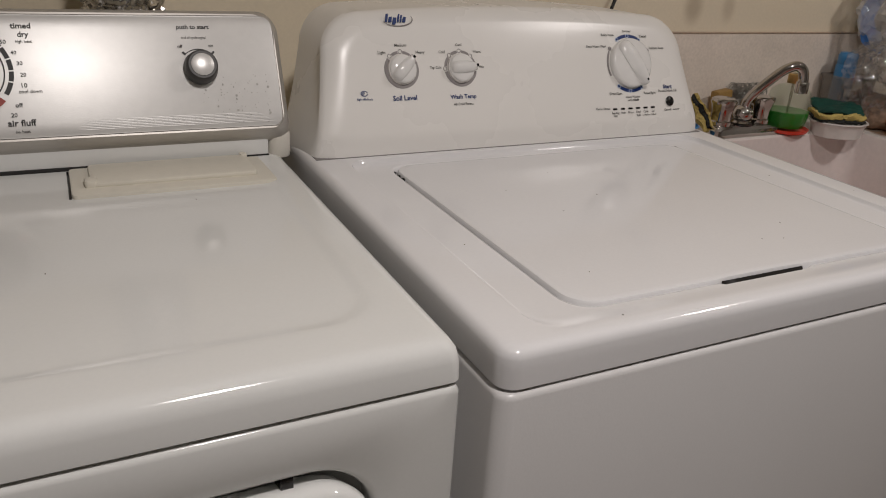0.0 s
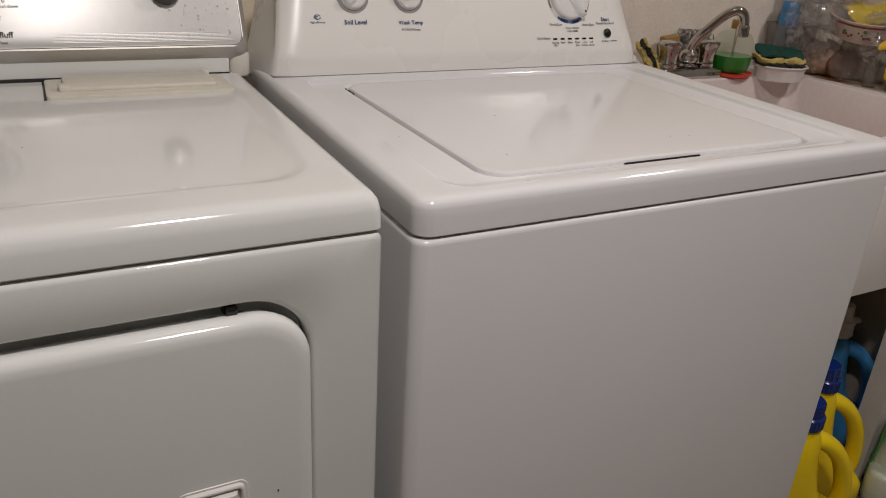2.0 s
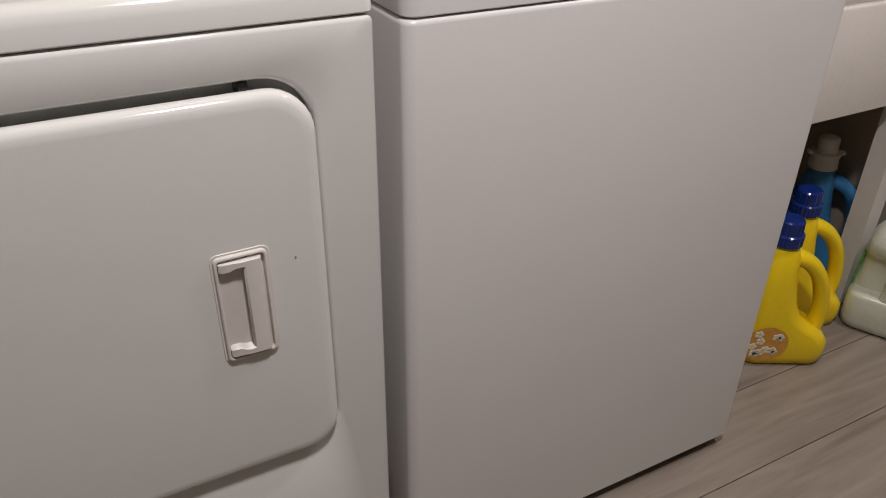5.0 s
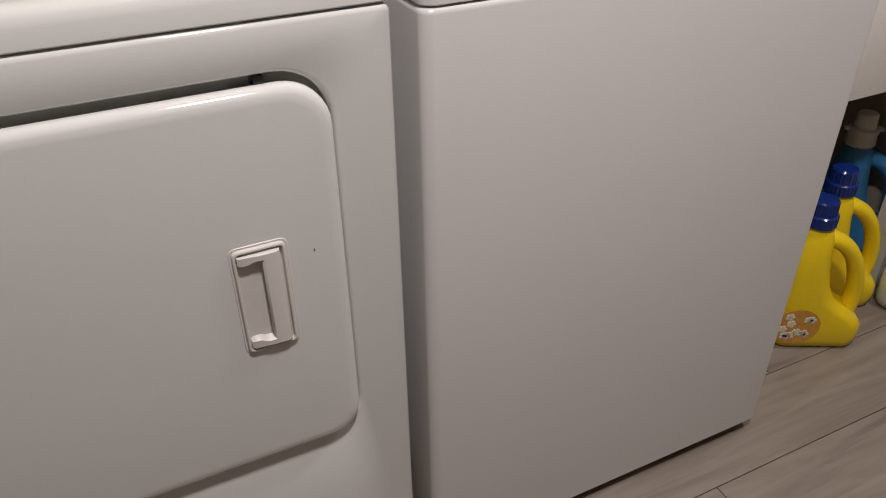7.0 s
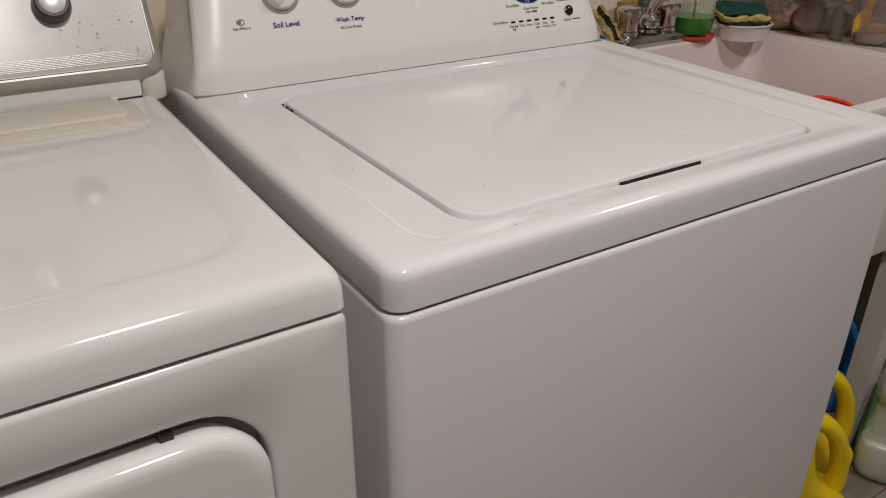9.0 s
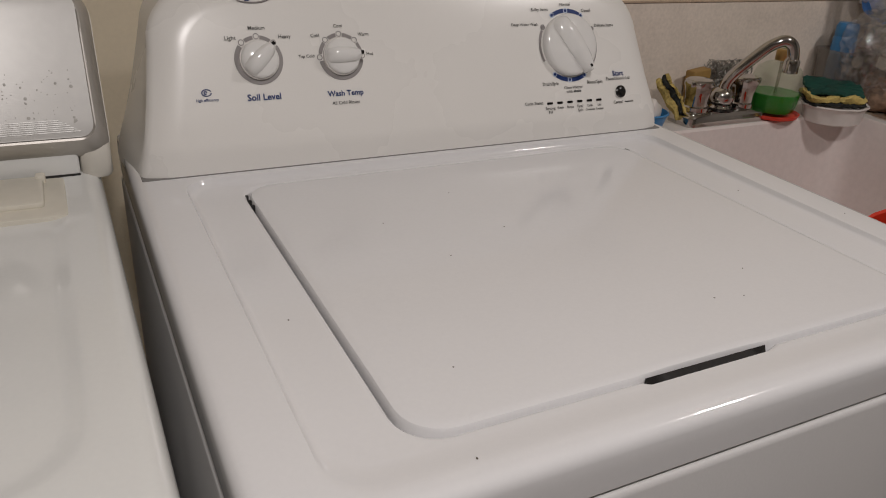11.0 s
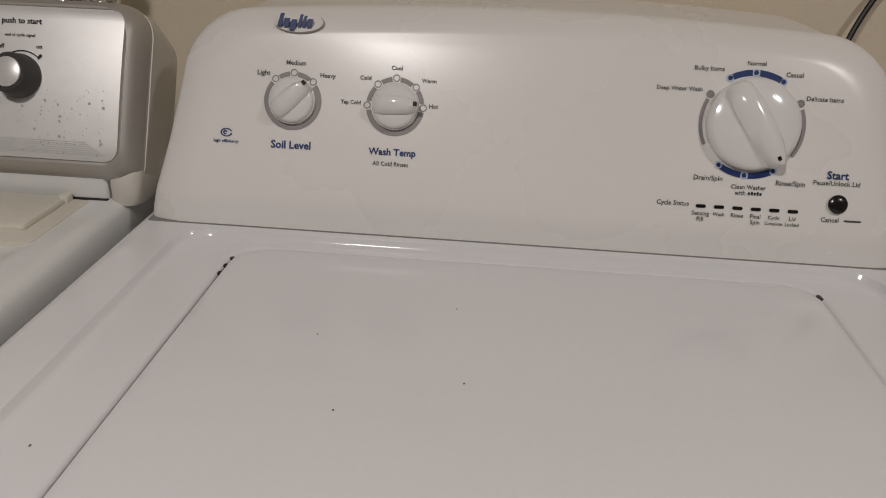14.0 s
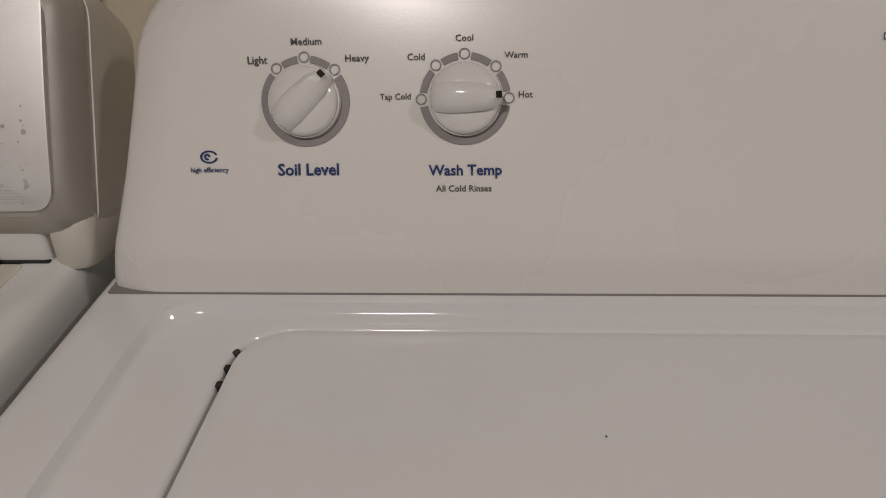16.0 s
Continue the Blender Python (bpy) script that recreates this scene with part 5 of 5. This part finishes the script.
def rubber_glove(at, turn):
    ob = new("rubber_glove")
    ob.matrix_world = Matrix.Translation(at) @ pose(0, 0, 0, 0, 0, turn)
    tagged(ob, "yellow rubber cleaning glove hanging over a clear tub", "glove")
    for path, w in (([(0.004, 0.030, 0.006), (-0.004, 0.010, 0.016), (-0.018, -0.006, 0.010), (-0.034, -0.010, -0.004), (-0.040, -0.011, -0.012)], (0.010, 0.013, 0.012, 0.009, 0.003)), ([(0.012, 0.030, 0.004), (0.010, 0.006, 0.014), (0.008, -0.008, 0.000), (0.007, -0.010, -0.020), (0.006, -0.010, -0.030)], (0.010, 0.012, 0.010, 0.008, 0.006)), ([(0.006, -0.010, -0.028), (0.002, -0.012, -0.040), (-0.003, -0.013, -0.056), (-0.008, -0.012, -0.070), (-0.010, -0.011, -0.078)], (0.006, 0.013, 0.015, 0.010, 0.003))):
        line = bend(path, 5)
        bm = nb()
        loops = []
        for i, p in enumerate(line):
            f = i / (len(line) - 1) * 4
            j = min(3, int(f))
            r = w[j] + (w[j + 1] - w[j]) * (f - j)
            t = (line[min(i + 1, len(line) - 1)] - line[max(i - 1, 0)]).normalized()
            u = Vector((0, -1, 0)).cross(t).normalized()
            v = t.cross(u)
            loops.append([p + u * r * math.cos(2 * math.pi * q / 12) + v * 0.38 * r * math.sin(2 * math.pi * q / 12) for q in range(12)])
        loft(bm, loops)
        crumple(bm, 0.003, 60, len(path) + path[0][0])
        part("finger", bm, yellow_rubber, ob)


def open_tub(at, turn, label, fill):
    """A tall clear tub, open at the top, with a little left in it."""
    ob = thing("food_container", label, "container", at, turn)
    bm = nb()
    lp = []
    for d, z in ((0.012, 0), (0.008, 0.003), (0.0, 0.108), (-0.003, 0.110), (-0.003, 0.114), (0.001, 0.114), (0.010, 0.006)):
        lp.append([(x, y, z) for x, y in rrect(-0.046 + d, 0.046 - d, -0.040 + d, 0.040 - d, 0.012, 2, 4)])
    loft(bm, lp)
    part("container_wall", bm, clear_box, ob)
    for z0, z1, material in ((0.006, 0.026, china), (0.027, 0.042, fill)):
        bm = nb()
        lathe(bm, [(0.024, z0), (0.027, z0 + 0.002), (0.028, z1 - 0.002), (0.024, z1)], Matrix(), 20)
        crumple(bm, 0.004, 60, z0)
        part("contents", bm, material, ob)
    return ob


open_tub((1.498, 0.500, TOP), -58, "tall clear plastic tub holding yellow scraps on the counter", yellow_rubber)
rubber_glove((1.470, 0.520, TOP + 0.104), -50)
jar((1.474, 0.572, TOP), 0.016, 0.062, clear_box, clear_box, "small clear jar behind the tub rim")
jar((1.516, 0.405, TOP), 0.030, 0.115, clear_box, green_label, "clear jar with green lid on the side counter", green_label)


# ---- bottles under the tub ----
def detergent_jug(name, label, at, turn, h, body_mat, cap_mat, cap_style, with_label=True):
    """A moulded jug: flat-sided body, shoulder running up to an offset neck, a bowed handle with a hole, and a ribbed cap."""
    ob = thing(name, label, "detergent bottle", at, turn)
    kz, k = h / 0.30, 0.88 * h / 0.30
    bm = nb()
    secs = ((-0.076, 0.088, 0.040, 0.0), (-0.087, 0.099, 0.051, 0.005), (-0.091, 0.104, 0.055, 0.022), (-0.091, 0.103, 0.055, 0.050), (-0.091, 0.090, 0.054, 0.066), (-0.090, 0.060, 0.053, 0.082), (-0.089, 0.032, 0.052, 0.102), (-0.088, 0.016, 0.051, 0.130), (-0.085, 0.006, 0.048, 0.170), (-0.081, 0.002, 0.043, 0.205), (-0.074, 0.002, 0.037, 0.228), (-0.066, -0.004, 0.030, 0.245), (-0.061, -0.010, 0.025, 0.256))
    lp = []
    for x0, x1, w, z in secs:
        lp.append([(x, y, z * kz) for x, y in rrect(x0 * k, x1 * k, -w * k, w * k, min(0.036, (x1 - x0) * 0.45, w * 0.9) * k, 3, 7)])
    loft(bm, lp)
    body = part("jug_body", bm, body_mat, ob, "", 60)
    bm = nb()
    path = bend([(-0.035, 0, 0.222), (0.000, 0, 0.224), (0.034, 0, 0.208), (0.060, 0, 0.178), (0.076, 0, 0.138), (0.082, 0, 0.092), (0.074, 0, 0.048)], 5)
    n = 14
    loops = []
    for i, p in enumerate(path):
        t = (path[min(i + 1, len(path) - 1)] - path[max(0, i - 1)]).normalized()
        s = Vector((-t.z, 0, t.x))
        c = [p + s * 0.0160 * math.cos(2 * math.pi * j / n) + Vector((0, 1, 0)) * 0.023 * math.sin(2 * math.pi * j / n) for j in range(n)]
        loops.append([(q.x * k, q.y * k, q.z * kz) for q in c])
    loft(bm, loops)
    part("jug_handle", bm, body_mat, ob, "", 60)
    cx = -0.036 * k
    z0 = 0.255 * kz
    bm = nb()
    if cap_style == "ribbed":
        m = Matrix.Translation((cx, 0, z0))
        n = 48
        lp = []
        for r, z, rib in ((0.032, 0, 0), (0.034, 0.002, 1), (0.034, 0.026, 1), (0.031, 0.028, 0), (0.029, 0.029, 1), (0.028, 0.056, 1), (0.025, 0.060, 0), (0.004, 0.0605, 0)):
            lp.append([m @ Vector((r * (1 + 0.02 * rib * (1 if j % 2 else -1)) * math.cos(2 * math.pi * j / n), r * (1 + 0.02 * rib * (1 if j % 2 else -1)) * math.sin(2 * math.pi * j / n), z)) for j in range(n)])
        loft(bm, lp)
    elif cap_style == "spout":
        lathe(bm, [(0.033, 0), (0.036, 0.004), (0.033, 0.034), (0.036, 0.035), (0.036, 0.044), (0.026, 0.047), (0.024, 0.080), (0.021, 0.083), (0.003, 0.083)], Matrix.Translation((cx, 0, z0)), 28)
        box(bm, cx + 0.028, cx + 0.046, -0.008, 0.008, z0 + 0.036, z0 + 0.046, 0.003)
        box(bm, cx - 0.046, cx - 0.028, -0.008, 0.008, z0 + 0.036, z0 + 0.046, 0.003)
    else:
        lathe(bm, [(0.020, -0.004), (0.022, 0), (0.022, 0.018), (0.019, 0.020), (0.003, 0.020)], Matrix.Translation((cx, 0, z0)), 24)
    part("cap", bm, cap_mat, ob, "", 25)
    return ob


def jug_label(ob, k, side):
    rnd = random.Random(4)
    y = side * 0.0552 * k
    bm = nb()
    m = Matrix.Translation((-0.045 * k, y, 0.062 * k)) @ pose(0, 0, 0, 90, 0, 0) @ Matrix.Diagonal((1, 1, -side, 1))
    lp = []
    for h in (0, 0.0006):
        lp.append([m @ Vector((0.050 * k * math.cos(2 * math.pi * j / 28), 0.046 * k * math.sin(2 * math.pi * j / 28), h)) for j in range(28)])
    loft(bm, lp)
    lab = part("label", bm, label_paper, ob, "orange label with white flowers")
    for j in range(11):
        px, pz = (rnd.random() - 0.5) * 0.066 * k, (rnd.random() - 0.5) * 0.062 * k
        for q in range(5):
            bm = nb()
            a = 2 * math.pi * q / 5
            lathe(bm, [(0.0048, 0.0008), (0.0042, 0.0012)], m @ Matrix.Translation((px + 0.006 * math.cos(a), pz + 0.006 * math.sin(a), 0)), 8)
            part("label_petal", bm, label_white, lab)
        bm = nb()
        lathe(bm, [(0.003, 0.0010), (0.003, 0.0016)], m @ Matrix.Translation((px, pz, 0)), 8)
        part("label_petal", bm, dark_print if j % 3 == 0 else yellow_plastic, lab)


jug_a = detergent_jug("detergent_bottle", "large yellow detergent jug with ribbed blue cap and flower label", (1.012, 0.166, 0), -28, 0.348, yellow_plastic, blue_cap_plastic, "ribbed")
jug_label(jug_a, 0.88 * 0.348 / 0.30, -1)
detergent_jug("detergent_bottle", "yellow detergent jug with ribbed blue cap behind another", (1.172, 0.250, 0), -28, 0.342, yellow_plastic, blue_cap_plastic, "ribbed")
detergent_jug("detergent_bottle", "blue fabric softener jug with white pouring cap", (1.402, 0.385, 0), -35, 0.352, blue_plastic, white_plastic, "spout")


def vinegar_jug():
    """A squat jug with a hand hollow on either side of an upright grip."""
    ob = thing("vinegar_jug", "translucent milky plastic jug half full with green label", "jug", (1.343, 0.122, 0), -64)

    def sec(x0, x1, y0, y1, r, z):
        return [(x, y, z) for x, y in rrect(x0, x1, y0, y1, r, 5, 6)]

    bm = nb()
    loft(bm, [sec(-0.070, 0.070, -0.058, 0.058, 0.03, 0.0), sec(-0.082, 0.082, -0.070, 0.070, 0.034, 0.006), sec(-0.086, 0.086, -0.074, 0.074, 0.036, 0.025), sec(-0.086, 0.086, -0.074, 0.074, 0.036, 0.088), sec(-0.084, 0.084, -0.070, 0.074, 0.036, 0.098), sec(-0.082, 0.082, -0.040, 0.074, 0.030, 0.104), sec(-0.080, 0.080, -0.034, 0.074, 0.030, 0.150), sec(-0.079, 0.079, -0.040, 0.073, 0.030, 0.190), sec(-0.078, 0.078, -0.066, 0.072, 0.034, 0.212), sec(-0.074, 0.074, -0.066, 0.068, 0.036, 0.235), sec(-0.060, 0.060, -0.052, 0.056, 0.036, 0.262), sec(-0.036, 0.036, -0.030, 0.036, 0.028, 0.280), sec(-0.020, 0.020, -0.018, 0.022, 0.018, 0.287), sec(-0.018, 0.018, -0.016, 0.020, 0.016, 0.292)])
    body = part("jug_body", bm, milky_plastic, ob, "", 60)
    bm = nb()
    loft(bm, [sec(-0.020, 0.036, -0.071, -0.030, 0.012, 0.090), sec(-0.014, 0.026, -0.070, -0.030, 0.012, 0.118), sec(-0.014, 0.022, -0.068, -0.030, 0.012, 0.170), sec(-0.030, 0.030, -0.066, -0.030, 0.012, 0.214)])
    part("grip", bm, milky_plastic, body, "", 60)
    bm = nb()
    lathe(bm, [(0.021, 0.288), (0.0225, 0.290), (0.0225, 0.306), (0.020, 0.309), (0.003, 0.309)], Matrix.Translation((0, 0.002, 0)), 28)
    part("cap", bm, milky_plastic, ob, "", 25)
    bm = nb()
    loft(bm, [[(-0.0872 + dx, y, z) for dx, y in ((0.0, -0.034), (0.0, 0.036), (0.004, 0.036), (0.004, -0.034))] for z in (0.060, 0.088)] + [[(x, -0.030, z), (x, 0.036, z), (x + 0.004, 0.036, z), (x + 0.004, -0.030, z)] for z, x in ((0.104, -0.0832), (0.150, -0.0812), (0.190, -0.0802))])
    part("label", bm, green_label, ob, "green wraparound label edge")


vinegar_jug()

# small grime specks on the enamel
rnd = random.Random(11)
for at, face in (((0.201, -0.0006, 0.640), "w"), ((0.438, -0.0006, 0.367), "w"), ((0.200, -0.0006, 0.466), "w"), ((0.325, -0.0006, 0.224), "w"), ((0.56, -0.0006, 0.30), "w"), ((0.235, 0.262, 0.9520), "w"), ((0.300, 0.395, 0.9532), "w"), ((0.470, 0.150, 0.9510), "w"), ((0.312, 0.300, 0.9523), "w"), ((0.405, 0.118, 0.9508), "w"), ((0.432, 0.112, 0.9508), "w"), ((0.160, 0.110, 0.9508), "w"), ((0.205, 0.345, 0.9528), "w"), ((0.075, 0.210, 0.9503), "w"), ((0.620, 0.300, 0.9512), "w"), ((0.668, 0.20, 0.9563), "w"), ((0.130, 0.022, 0.9528), "w"), ((-0.31, 0.25, 0.9577), "d"), ((-0.16, 0.40, 0.9595), "d"), ((-0.135, 0.0064, 0.668), "d")):
    bm = nb()
    bmesh.ops.create_icosphere(bm, subdivisions=1, radius=0.0007 if at[2] > 0.95 else 0.0010)
    flat = at[2] > 0.95
    bmesh.ops.scale(bm, vec=(1, 1 + rnd.random(), 0.4) if flat else (1, 0.4, 1 + rnd.random()), verts=bm.verts)
    bmesh.ops.translate(bm, vec=at, verts=bm.verts)
    part("grime_speck", bm, speck, washer if face == "w" else dryer)
settle_writing()

# ---- floor planks ----
plank_mesh = {}
rnd = random.Random(21)
W, L = 0.18, 1.22
row = 0
y = -2.78
while y < WALL_Y - 0.02:
    x = -1.69 - L * ((row * 0.37) % 1.0)
    while x < 2.38:
        a, b = max(x, -1.695), min(x + L, 2.395)
        if b - a > 0.02:
            key = round(b - a, 3)
            y1 = min(y + W, WALL_Y - 0.001)
            key = (key, round(y1 - y, 3))
            if key not in plank_mesh:
                bm = nb()
                lp = []
                ln, wd = (b - a) - 0.0016, (y1 - y) - 0.0016
                for d, z in ((0, -0.004), (0, -0.0008), (0.0012, 0.0)):
                    lp.append([(d, d, z), (ln - d, d, z), (ln - d, wd - d, z), (d, wd - d, z)])
                loft(bm, lp)
                plank_mesh[key] = finish(bm, 38, False)
                plank_mesh[key].materials.append(plank_paint)
            ob = new("plank", plank_mesh[key])
            ob.parent = floor
            ob.matrix_basis = Matrix.Translation((a, y, 0))
        x += L
    y += W
    row += 1
